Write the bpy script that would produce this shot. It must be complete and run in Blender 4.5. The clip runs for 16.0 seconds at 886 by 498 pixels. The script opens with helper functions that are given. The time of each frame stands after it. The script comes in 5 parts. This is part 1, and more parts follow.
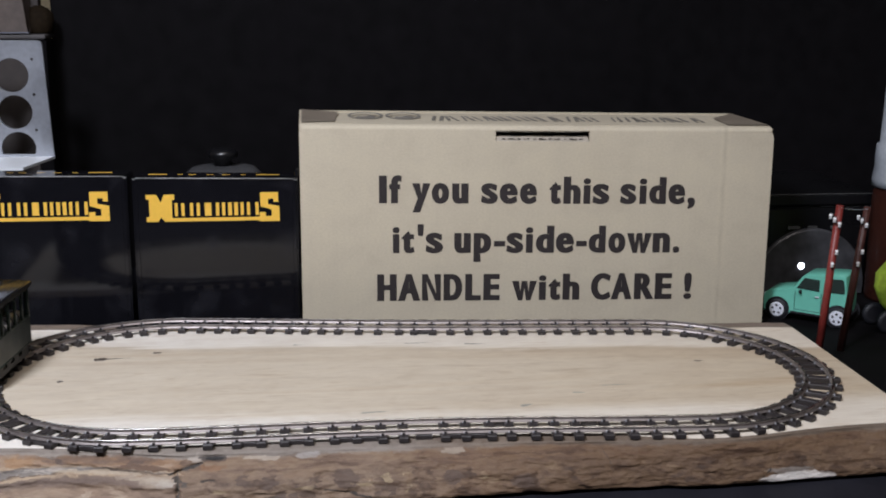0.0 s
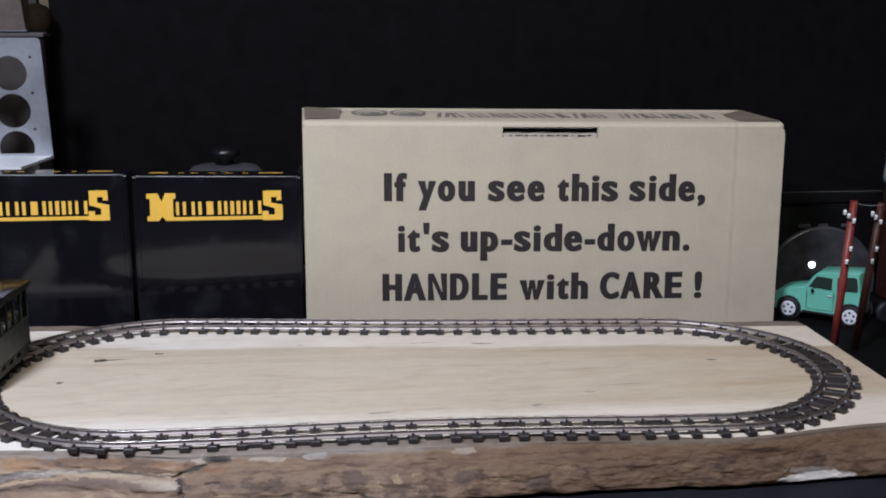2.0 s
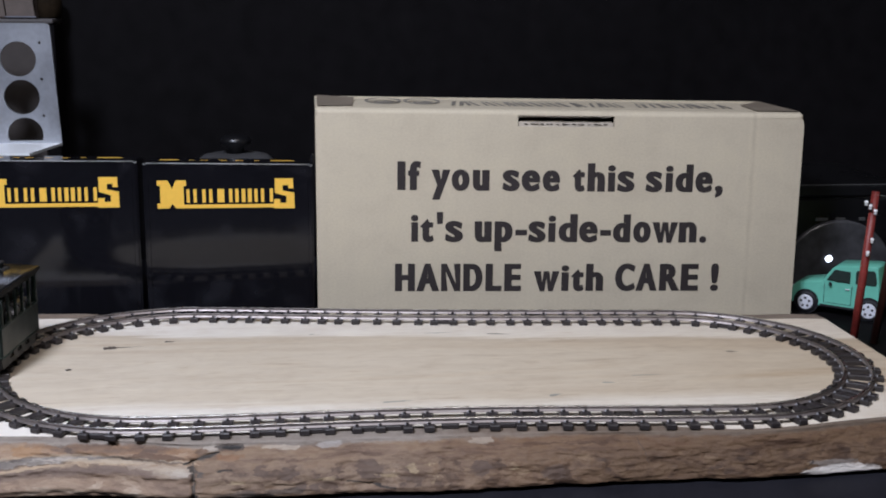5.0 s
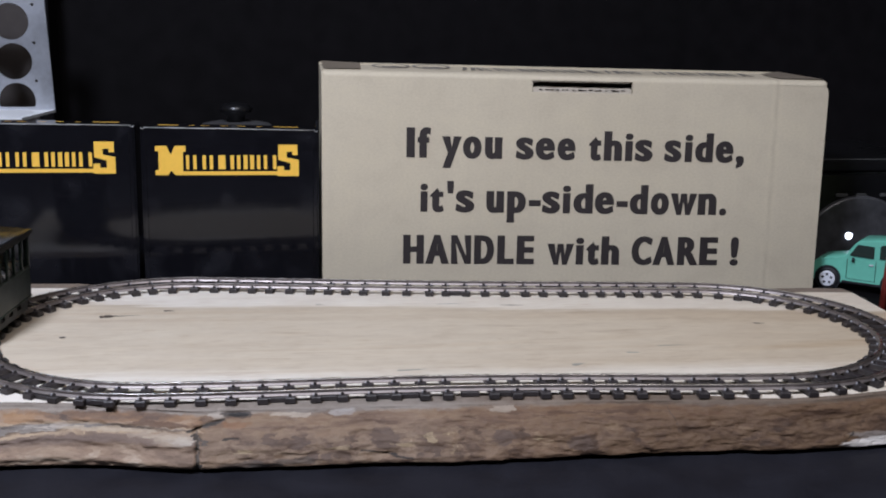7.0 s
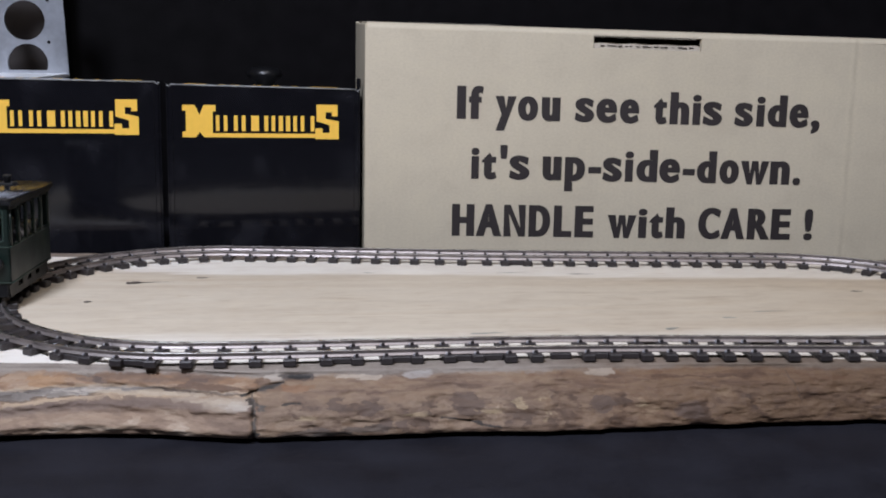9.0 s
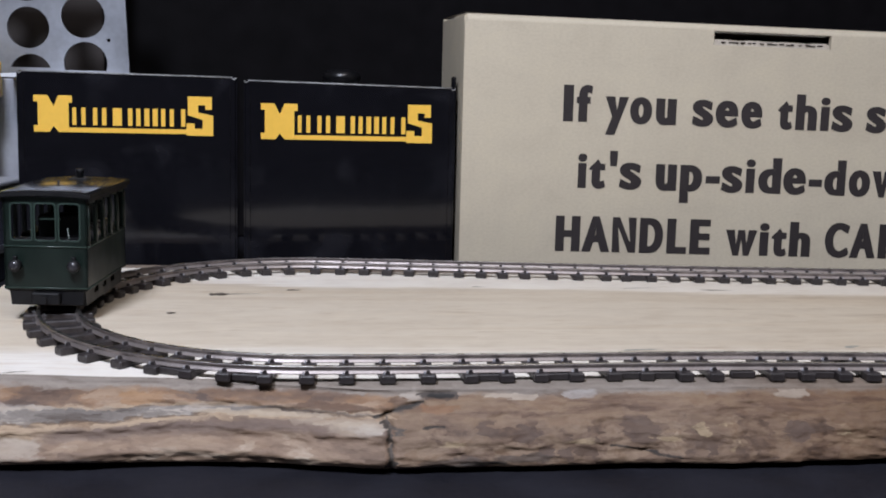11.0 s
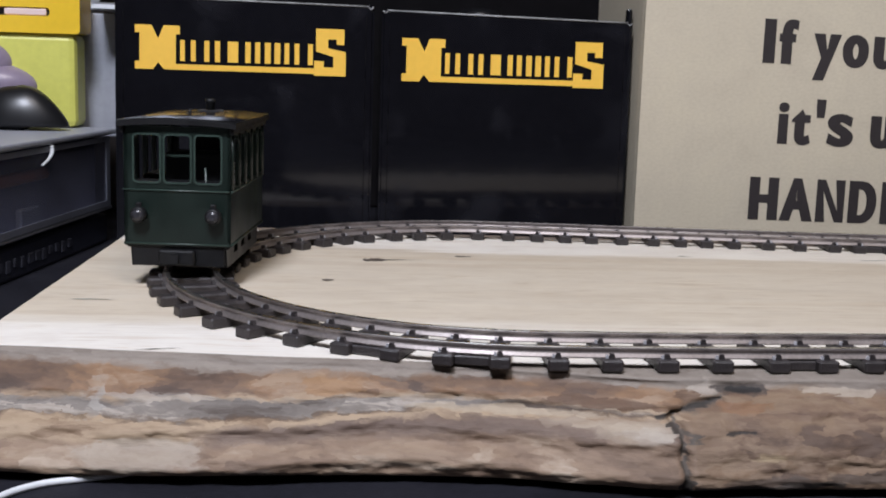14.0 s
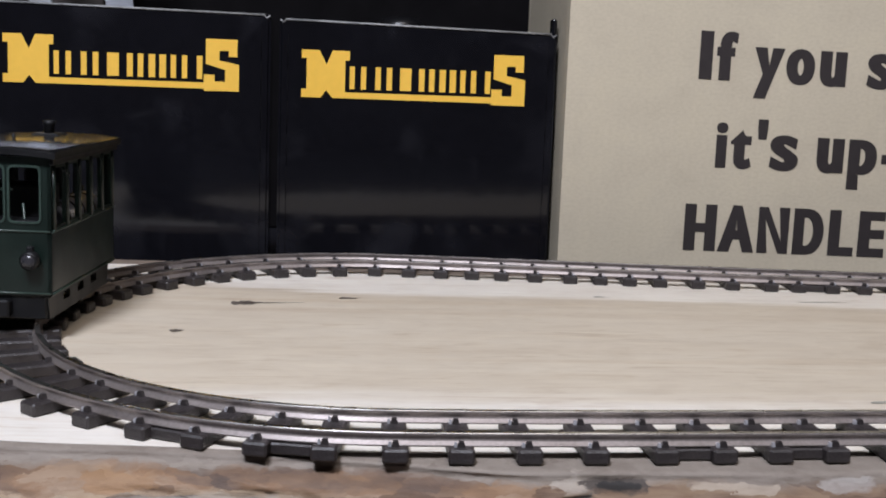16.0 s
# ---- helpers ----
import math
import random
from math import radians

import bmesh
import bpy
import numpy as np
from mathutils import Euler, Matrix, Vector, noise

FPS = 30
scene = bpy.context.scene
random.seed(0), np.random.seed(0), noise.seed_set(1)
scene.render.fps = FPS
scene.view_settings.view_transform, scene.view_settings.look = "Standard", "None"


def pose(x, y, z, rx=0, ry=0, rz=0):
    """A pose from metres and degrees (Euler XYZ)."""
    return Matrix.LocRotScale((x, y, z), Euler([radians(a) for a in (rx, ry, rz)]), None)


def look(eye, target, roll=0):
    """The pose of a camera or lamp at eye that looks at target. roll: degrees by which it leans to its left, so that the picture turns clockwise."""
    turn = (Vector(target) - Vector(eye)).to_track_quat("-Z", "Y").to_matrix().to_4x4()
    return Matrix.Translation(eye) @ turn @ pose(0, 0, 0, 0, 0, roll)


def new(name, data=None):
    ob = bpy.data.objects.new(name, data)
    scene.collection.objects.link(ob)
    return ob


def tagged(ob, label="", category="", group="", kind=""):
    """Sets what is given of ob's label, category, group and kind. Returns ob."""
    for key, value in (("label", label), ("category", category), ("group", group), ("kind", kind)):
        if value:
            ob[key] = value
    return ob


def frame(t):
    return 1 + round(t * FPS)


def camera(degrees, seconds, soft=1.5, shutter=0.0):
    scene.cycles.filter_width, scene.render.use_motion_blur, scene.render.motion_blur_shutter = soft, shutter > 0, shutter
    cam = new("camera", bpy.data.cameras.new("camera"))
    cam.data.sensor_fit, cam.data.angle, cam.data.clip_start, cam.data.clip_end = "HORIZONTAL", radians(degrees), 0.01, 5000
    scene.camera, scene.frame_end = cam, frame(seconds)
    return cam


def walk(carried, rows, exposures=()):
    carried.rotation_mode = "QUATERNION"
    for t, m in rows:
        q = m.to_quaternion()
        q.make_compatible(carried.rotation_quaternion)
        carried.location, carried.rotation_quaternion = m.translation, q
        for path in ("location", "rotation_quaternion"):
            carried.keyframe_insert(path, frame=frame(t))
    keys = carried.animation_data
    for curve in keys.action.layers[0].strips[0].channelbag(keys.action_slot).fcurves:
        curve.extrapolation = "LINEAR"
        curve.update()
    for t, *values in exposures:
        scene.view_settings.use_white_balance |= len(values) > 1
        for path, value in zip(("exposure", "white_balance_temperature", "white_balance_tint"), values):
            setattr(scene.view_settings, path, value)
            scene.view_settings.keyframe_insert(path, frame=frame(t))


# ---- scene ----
cam = camera(41.5, 16.0, soft=1.9)
PATH = [
    (0, (-0.02972, 0.16621, 0.13791), (0.19583, 2.10322, -0.30606), 0.354),
    (0.5, (-0.03209, 0.16547, 0.13926), (0.19379, 2.10327, -0.30106), 0.512),
    (1, (-0.03291, 0.16628, 0.13812), (0.19084, 2.10548, -0.29714), 0.225),
    (1.5, (-0.03198, 0.17120, 0.13396), (0.19531, 2.11006, -0.30096), 0.212),
    (2, (-0.03223, 0.17459, 0.13244), (0.19679, 2.11386, -0.29971), 0.161),
    (2.5, (-0.03346, 0.17690, 0.13262), (0.19608, 2.11689, -0.29603), 0.441),
    (3, (-0.03356, 0.17718, 0.13267), (0.19595, 2.11732, -0.29534), 0.466),
    (3.5, (-0.03476, 0.17776, 0.13209), (0.19134, 2.11818, -0.29645), 0.335),
    (4, (-0.03479, 0.17833, 0.13037), (0.18428, 2.11931, -0.29931), 0.380),
    (6.5, (-0.04030, 0.19243, 0.11514), (0.19817, 2.13078, -0.31606), 0.846),
    (7, (-0.04252, 0.19843, 0.11012), (0.20038, 2.13664, -0.31925), 0.917),
    (7.5, (-0.04637, 0.20255, 0.10821), (0.19999, 2.14095, -0.31834), 1.052),
    (8, (-0.05231, 0.21333, 0.09739), (0.20567, 2.15113, -0.32498), 0.974),
    (10.5, (-0.08012, 0.26782, 0.06761), (0.19336, 2.22393, -0.24683), 1.106),
    (11, (-0.08835, 0.27927, 0.06207), (0.16637, 2.23909, -0.24484), 1.428),
    (11.5, (-0.09449, 0.28990, 0.05744), (0.14708, 2.25165, -0.24786), 1.566),
    (12, (-0.10231, 0.30235, 0.05267), (0.13329, 2.26500, -0.25145), 1.978),
    (12.5, (-0.10932, 0.31235, 0.04949), (0.11360, 2.27618, -0.25658), 1.925),
    (13, (-0.11774, 0.31979, 0.04731), (0.09015, 2.28447, -0.26379), 1.780),
    (13.5, (-0.11878, 0.33136, 0.04677), (0.07890, 2.29698, -0.26508), 1.483),
    (14, (-0.11874, 0.34371, 0.04308), (0.08040, 2.30841, -0.27362), 1.835),
    (14.5, (-0.11982, 0.35626, 0.04288), (0.08458, 2.32036, -0.27420), 2.149),
    (15, (-0.11280, 0.36287, 0.04491), (0.09284, 2.32738, -0.26882), 1.777),
    (15.5, (-0.10481, 0.36820, 0.04561), (0.10037, 2.33298, -0.26670), 1.826),
    (16, (-0.09586, 0.37204, 0.04600), (0.12955, 2.33544, -0.26096), 2.159),
]
walk(cam, [(t, look(eye, target, roll)) for t, eye, target, roll in PATH],
     [(0, -0.15, 6230, 13), (1.5, -0.13, 6020, 14), (4, -0.13, 5980, 14), (7, -0.15, 5970, 14), (8, -0.12, 5970, 14), (10.5, -0.11, 6020, 14), (12.5, -0.04, 6110, 14), (14.5, -0.10, 6200, 14), (16, -0.12, 6200, 14)])

# ---- world and light ----
world = bpy.data.worlds.new("room_air")
scene.world = world
world.use_nodes = True
world.node_tree.nodes["Background"].inputs[0].default_value = (0.75, 0.82, 1.0, 1)
world.node_tree.nodes["Background"].inputs[1].default_value = 0.08


def area_lamp(name, eye, target, size, power, color):
    data = bpy.data.lights.new(name, "AREA")
    data.shape, data.size, data.energy, data.color = "DISK", size, power, color
    ob = new(name, data)
    ob.matrix_world = look(eye, target)
    return ob


area_lamp("desk_lamp_light", (-0.22, 0.20, 0.48), (0.0, 0.58, 0.0), 0.12, 4.4, (0.88, 0.92, 1.0))
area_lamp("ceiling_light", (0.12, -0.25, 1.18), (0.03, 0.60, 0.0), 0.50, 5.8, (1.0, 0.92, 0.845))


# ---- materials ----
def material(name, color=(0.5, 0.5, 0.5), rough=0.5, metal=0.0, spec=0.5, coat=0.0, mottle=0.12, scale=220.0, bump=0.0, bump_scale=900.0):
    """A Principled surface whose colour varies at two scales, with fine relief."""
    m = bpy.data.materials.new(name)
    m.use_nodes = True
    nt = m.node_tree
    b = nt.nodes["Principled BSDF"]
    b.inputs["Roughness"].default_value = rough
    b.inputs["Metallic"].default_value = metal
    b.inputs["Specular IOR Level"].default_value = spec
    b.inputs["Coat Weight"].default_value = coat
    b.inputs["Coat Roughness"].default_value = 0.08
    co = nt.nodes.new("ShaderNodeTexCoord")
    n1, n2 = nt.nodes.new("ShaderNodeTexNoise"), nt.nodes.new("ShaderNodeTexNoise")
    n1.inputs["Scale"].default_value, n2.inputs["Scale"].default_value = scale * 0.2, scale * 2.5
    n1.inputs["Detail"].default_value, n2.inputs["Detail"].default_value = 3, 5
    for n in (n1, n2):
        nt.links.new(co.outputs["Object"], n.inputs["Vector"])
    add = nt.nodes.new("ShaderNodeMath")
    add.operation = "ADD"
    nt.links.new(n1.outputs["Fac"], add.inputs[0])
    nt.links.new(n2.outputs["Fac"], add.inputs[1])
    ramp = nt.nodes.new("ShaderNodeMapRange")
    ramp.inputs["From Min"].default_value, ramp.inputs["From Max"].default_value = 0.7, 1.3
    ramp.inputs["To Min"].default_value, ramp.inputs["To Max"].default_value = 1 - mottle, 1 + mottle
    nt.links.new(add.outputs[0], ramp.inputs["Value"])
    mix = nt.nodes.new("ShaderNodeVectorMath")
    mix.operation = "SCALE"
    mix.inputs[0].default_value = color
    nt.links.new(ramp.outputs[0], mix.inputs["Scale"])
    nt.links.new(mix.outputs[0], b.inputs["Base Color"])
    rr = nt.nodes.new("ShaderNodeMapRange")
    rr.inputs["From Min"].default_value, rr.inputs["From Max"].default_value = 0.3, 0.7
    rr.inputs["To Min"].default_value, rr.inputs["To Max"].default_value = rough * 0.85, min(1, rough * 1.15)
    nt.links.new(n1.outputs["Fac"], rr.inputs["Value"])
    nt.links.new(rr.outputs[0], b.inputs["Roughness"])
    if bump:
        n3 = nt.nodes.new("ShaderNodeTexNoise")
        n3.inputs["Scale"].default_value, n3.inputs["Detail"].default_value = bump_scale, 4
        nt.links.new(co.outputs["Object"], n3.inputs["Vector"])
        bp = nt.nodes.new("ShaderNodeBump")
        bp.inputs["Strength"].default_value, bp.inputs["Distance"].default_value = bump, 0.0005
        nt.links.new(n3.outputs["Fac"], bp.inputs["Height"])
        nt.links.new(bp.outputs[0], b.inputs["Normal"])
    return m


def noise_node(nt, vec, scale, detail=4, rough=0.55, distort=0.0):
    n = nt.nodes.new("ShaderNodeTexNoise")
    n.inputs["Scale"].default_value, n.inputs["Detail"].default_value = scale, detail
    n.inputs["Roughness"].default_value, n.inputs["Distortion"].default_value = rough, distort
    nt.links.new(vec, n.inputs["Vector"])
    return n.outputs["Fac"]


def ramp_node(nt, fac, stops):
    r = nt.nodes.new("ShaderNodeValToRGB")
    e = r.color_ramp.elements
    while len(e) < len(stops):
        e.new(0.5)
    for el, (p, c) in zip(e, stops):
        el.position, el.color = p, (*c, 1)
    nt.links.new(fac, r.inputs["Fac"])
    return r.outputs["Color"]


def mix_node(nt, fac, a, b, kind="MIX"):
    n = nt.nodes.new("ShaderNodeMix")
    n.data_type, n.blend_type = "RGBA", kind
    for sock, val in ((n.inputs[0], fac), (n.inputs[6], a), (n.inputs[7], b)):
        if isinstance(val, (int, float)):
            sock.default_value = val
        elif isinstance(val, tuple):
            sock.default_value = (*val, 1)
        else:
            nt.links.new(val, sock)
    return n.outputs[2]


def mapped(nt, scale, turn=0.0):
    co, mp = nt.nodes.new("ShaderNodeTexCoord"), nt.nodes.new("ShaderNodeMapping")
    mp.inputs["Scale"].default_value = scale
    mp.inputs["Rotation"].default_value = (0, 0, turn)
    nt.links.new(co.outputs["Object"], mp.inputs["Vector"])
    return mp.outputs["Vector"]


def math_node(nt, op, a, b=0.0, c=0.0):
    n = nt.nodes.new("ShaderNodeMath")
    n.operation = op
    for sock, val in zip(n.inputs, (a, b, c)):
        if isinstance(val, (int, float)):
            sock.default_value = val
        else:
            nt.links.new(val, sock)
    return n.outputs[0]


def planed_wood():
    """Pale planed board: long grain along x, soft heartwood bands, a bleached sapwood strip along the front."""
    m = bpy.data.materials.new("pale_planed_wood")
    m.use_nodes = True
    nt = m.node_tree
    b = nt.nodes["Principled BSDF"]
    grain = noise_node(nt, mapped(nt, (60, 280, 60), 0.02), 1.0, 6, 0.62, 1.6)
    bands = noise_node(nt, mapped(nt, (2.6, 40, 20), -0.015), 1.0, 3, 0.5, 1.2)
    fine = noise_node(nt, mapped(nt, (60, 2200, 200)), 1.0, 3)
    base = ramp_node(nt, bands, [(0.32, (0.600, 0.512, 0.398)), (0.45, (0.630, 0.554, 0.442)), (0.58, (0.660, 0.592, 0.482)), (0.70, (0.600, 0.505, 0.380))])
    # paler and cooler to the left, darker and warmer to the right
    sep = nt.nodes.new("ShaderNodeSeparateXYZ")
    co = nt.nodes.new("ShaderNodeTexCoord")
    nt.links.new(co.outputs["Object"], sep.inputs[0])
    warm = ramp_node(nt, math_node(nt, "MULTIPLY_ADD", sep.outputs["X"], 3.0, 0.5), [(0.05, (1.05, 1.05, 1.06)), (0.5, (0.98, 0.965, 0.95)), (0.95, (0.93, 0.875, 0.80))])
    col = mix_node(nt, 1.0, base, warm, "MULTIPLY")
    # bleached sapwood towards both long edges
    wob = noise_node(nt, mapped(nt, (7, 12, 1)), 1.0, 2)
    hair = noise_node(nt, mapped(nt, (18, 320, 1)), 1.0, 4)
    edge = math_node(nt, "ADD", math_node(nt, "MULTIPLY_ADD", wob, 0.016, sep.outputs["Y"]), math_node(nt, "MULTIPLY", math_node(nt, "SUBTRACT", hair, 0.5), 0.012))
    near = math_node(nt, "MULTIPLY_ADD", sep.outputs["X"], 0.02, edge)
    far = math_node(nt, "MULTIPLY_ADD", sep.outputs["X"], 0.095, edge)
    fac = mix_node(nt, 1.0, ramp_node(nt, near, [(0.531, (1, 1, 1)), (0.541, (0, 0, 0))]), ramp_node(nt, far, [(0.6065, (0, 0, 0)), (0.6092, (0.9, 0.9, 0.9))]), "ADD")
    # edge strips whiter to the left, creamier to the right
    sap = ramp_node(nt, math_node(nt, "MULTIPLY_ADD", sep.outputs["X"], 3.0, 0.5), [(0.10, (0.86, 0.825, 0.765)), (0.55, (0.80, 0.745, 0.655)), (0.9, (0.79, 0.720, 0.610))])
    col = mix_node(nt, fac, col, sap)
    # a greyer growth ring just before the far sapwood
    col = mix_node(nt, 1.0, col, ramp_node(nt, far, [(0.592, (1.0, 1.0, 1.0)), (0.603, (0.955, 0.94, 0.925)), (0.6070, (0.87, 0.845, 0.82)), (0.6090, (1.0, 1.0, 1.0))]), "MULTIPLY")
    lines = ramp_node(nt, grain, [(0.25, (0.80, 0.72, 0.62)), (0.45, (0.97, 0.95, 0.92)), (0.7, (1.03, 1.02, 1.0))])
    col = mix_node(nt, 0.5, col, lines, "MULTIPLY")
    cloud = noise_node(nt, mapped(nt, (60, 120, 20), 0.1), 1.0, 6, 0.65, 0.8)
    col = mix_node(nt, 0.8, col, ramp_node(nt, cloud, [(0.30, (0.90, 0.872, 0.85)), (0.48, (0.99, 0.98, 0.97)), (0.68, (1.06, 1.06, 1.05))]), "MULTIPLY")
    vein = noise_node(nt, mapped(nt, (55, 480, 60), 0.03), 1.0, 4, 0.6, 0.9)
    col = mix_node(nt, 0.55, col, ramp_node(nt, vein, [(0.30, (0.78, 0.69, 0.60)), (0.40, (1.0, 1.0, 1.0)), (0.66, (1.0, 1.0, 1.0)), (0.74, (1.06, 1.06, 1.05))]), "MULTIPLY")
    # short pores, small grey smudges
    pore = noise_node(nt, mapped(nt, (130, 1500, 60), 0.02), 1.0, 3, 0.6)
    col = mix_node(nt, 0.6, col, ramp_node(nt, pore, [(0.30, (0.80, 0.75, 0.70)), (0.42, (1.0, 1.0, 1.0)), (0.62, (1.0, 1.0, 1.0)), (0.74, (1.05, 1.05, 1.05))]), "MULTIPLY")
    smudge = noise_node(nt, mapped(nt, (32, 210, 20), 0.05), 1.0, 4, 0.55, 1.0)
    col = mix_node(nt, 0.8, col, ramp_node(nt, smudge, [(0.27, (0.84, 0.80, 0.77)), (0.40, (1.0, 1.0, 1.0))]), "MULTIPLY")
    col = mix_node(nt, 0.15, col, ramp_node(nt, fine, [(0.3, (0.75, 0.66, 0.55)), (0.6, (1, 1, 1))]), "MULTIPLY")
    nt.links.new(col, b.inputs["Base Color"])
    b.inputs["Roughness"].default_value = 0.55
    bp = nt.nodes.new("ShaderNodeBump")
    bp.inputs["Strength"].default_value, bp.inputs["Distance"].default_value = 0.25, 0.0003
    nt.links.new(fine, bp.inputs["Height"])
    nt.links.new(bp.outputs[0], b.inputs["Normal"])
    return m


def live_edge():
    """Weathered live edge: tan, grey and cream layers that run along the board, mottled brown past the crack."""
    m = bpy.data.materials.new("weathered_live_edge")
    m.use_nodes = True
    nt = m.node_tree
    b = nt.nodes["Principled BSDF"]
    sep, co = nt.nodes.new("ShaderNodeSeparateXYZ"), nt.nodes.new("ShaderNodeTexCoord")
    nt.links.new(co.outputs["Object"], sep.inputs[0])
    x0, z0 = sep.outputs["X"], sep.outputs["Z"]

    def op(kind, p, q=0.0, r=0.0):
        return math_node(nt, kind, p, q, r)

    def centred(n, amount):
        return op("MULTIPLY", op("SUBTRACT", n, 0.5), amount)
    # flakes: small cells, longer than high, that each carry one tone
    warp = nt.nodes.new("ShaderNodeTexNoise")
    warp.inputs["Scale"].default_value, warp.inputs["Detail"].default_value = 1.0, 4
    nt.links.new(mapped(nt, (300, 300, 700)), warp.inputs["Vector"])
    push = nt.nodes.new("ShaderNodeVectorMath")
    push.operation = "MULTIPLY_ADD"
    push.inputs[1].default_value = (2.6, 2.6, 2.6)
    nt.links.new(warp.outputs["Color"], push.inputs[0])
    nt.links.new(mapped(nt, (330, 330, 1500)), push.inputs[2])
    cells = nt.nodes.new("ShaderNodeTexVoronoi")
    cells.inputs["Scale"].default_value = 1.0
    nt.links.new(push.outputs[0], cells.inputs["Vector"])
    spot = nt.nodes.new("ShaderNodeSeparateXYZ")
    nt.links.new(cells.outputs["Position"], spot.inputs[0])
    xf = op("MULTIPLY", op("SUBTRACT", spot.outputs["X"], 1.3), 1 / 330)
    zf = op("MULTIPLY", op("SUBTRACT", spot.outputs["Z"], 1.3), 1 / 1500)
    xm, zm = (op("ADD", op("MULTIPLY", p, 0.5), op("MULTIPLY", q, 0.5)) for p, q in ((x0, xf), (z0, zf)))
    flat = nt.nodes.new("ShaderNodeCombineXYZ")
    nt.links.new(xm, flat.inputs[0])
    nt.links.new(zm, flat.inputs[2])

    def on_flakes(scale):
        mp = nt.nodes.new("ShaderNodeMapping")
        mp.inputs["Scale"].default_value = scale
        nt.links.new(flat.outputs[0], mp.inputs["Vector"])
        return mp.outputs["Vector"]
    slow = noise_node(nt, mapped(nt, (26, 26, 60)), 1.0, 3, 0.5, 0.3)
    ragged = noise_node(nt, mapped(nt, (150, 150, 420)), 1.0, 6, 0.62, 0.6)
    sway = noise_node(nt, mapped(nt, (210, 210, 300), 0.5), 1.0, 5, 0.6, 0.4)
    patch = noise_node(nt, on_flakes((64, 64, 200)), 1.0, 5, 0.62, 0.6)
    streak = noise_node(nt, on_flakes((52, 52, 560)), 1.0, 6, 0.66, 0.7)
    scallop = noise_node(nt, on_flakes((150, 150, 200)), 1.0, 4, 0.6, 0.8)
    fine = noise_node(nt, mapped(nt, (420, 500, 1100)), 1.0, 4, 0.6)
    patch, scallop, streak = (op("ADD", centred(n, k), 0.5) for n, k in ((patch, 1.55), (scallop, 1.5), (streak, 1.35)))
    z = op("ADD", op("ADD", zm, centred(slow, 0.0016)), centred(ragged, 0.0018))
    x = op("ADD", xm, centred(sway, 0.0055))

    def below(level, soft):
        """1 under that level, 0 over it."""
        d = op("MULTIPLY_ADD", op("SUBTRACT", level, z), 0.5 / soft, 0.5)
        return ramp_node(nt, d, [(0.0, (0, 0, 0)), (1.0, (1, 1, 1))])

    def level(xa, xb, za, zb):
        n = nt.nodes.new("ShaderNodeMapRange")
        for i, val in enumerate((xa, xb, za, zb)):
            n.inputs[i + 1].default_value = val
        nt.links.new(x0, n.inputs["Value"])
        return n.outputs[0]
    # layers
    rim = ramp_node(nt, streak, [(0.3, (0.27, 0.235, 0.205)), (0.6, (0.36, 0.325, 0.29))])
    tan = ramp_node(nt, patch, [(0.30, (0.12, 0.088, 0.073)), (0.42, (0.19, 0.135, 0.105)), (0.53, (0.26, 0.18, 0.13)), (0.61, (0.34, 0.225, 0.15)), (0.70, (0.44, 0.335, 0.25))])
    grey = ramp_node(nt, streak, [(0.28, (0.12, 0.10, 0.085)), (0.40, (0.23, 0.21, 0.195)), (0.52, (0.30, 0.275, 0.25)), (0.60, (0.52, 0.48, 0.435)), (0.72, (0.33, 0.29, 0.25))])
    low = ramp_node(nt, patch, [(0.28, (0.20, 0.145, 0.11)), (0.43, (0.31, 0.23, 0.175)), (0.58, (0.40, 0.31, 0.235)), (0.70, (0.56, 0.475, 0.39))])
    cream = ramp_node(nt, streak, [(0.3, (0.36, 0.27, 0.195)), (0.5, (0.52, 0.415, 0.305))])
    slate = ramp_node(nt, patch, [(0.3, (0.20, 0.15, 0.125)), (0.7, (0.265, 0.205, 0.17))])
    foot = level(-0.135, -0.080, -0.0067, -0.0046)
    col = mix_node(nt, below(-0.0015, 0.0003), rim, tan)
    col = mix_node(nt, below(level(-0.16, -0.12, -0.0044, -0.0037), 0.00025), col, cream)
    col = mix_node(nt, below(level(-0.16, -0.12, -0.0049, -0.0042), 0.0003), col, grey)
    col = mix_node(nt, below(op("ADD", foot, 0.0003), 0.0002), col, (0.13, 0.09, 0.065))
    col = mix_node(nt, below(foot, 0.0002), col, cream)
    inner = ramp_node(nt, op("MULTIPLY_ADD", x, 50.0, 0.5 + 0.135 * 50), [(0.35, (0, 0, 0)), (0.6, (1, 1, 1))])
    band = mix_node(nt, inner, cream, slate)
    col = mix_node(nt, below(op("SUBTRACT", foot, 0.0008), 0.0003), col, band)
    col = mix_node(nt, below(op("SUBTRACT", foot, 0.0027), 0.0005), col, low)
    # brown, scalloped wood past the crack
    mott = ramp_node(nt, scallop, [(0.30, (0.15, 0.105, 0.08)), (0.41, (0.25, 0.18, 0.135)), (0.50, (0.325, 0.245, 0.185)), (0.58, (0.36, 0.275, 0.205)), (0.66, (0.295, 0.21, 0.15)), (0.76, (0.47, 0.375, 0.28))])
    fibre = ramp_node(nt, streak, [(0.28, (0.19, 0.13, 0.098)), (0.44, (0.30, 0.215, 0.16)), (0.56, (0.36, 0.27, 0.195)), (0.70, (0.28, 0.19, 0.135))])
    mott = mix_node(nt, below(-0.0052, 0.0012), fibre, mott)
    mott = mix_node(nt, 1.0, mott, (0.88, 0.875, 0.865), "MULTIPLY")
    mott = mix_node(nt, below(-0.0013, 0.0004), rim, mott)
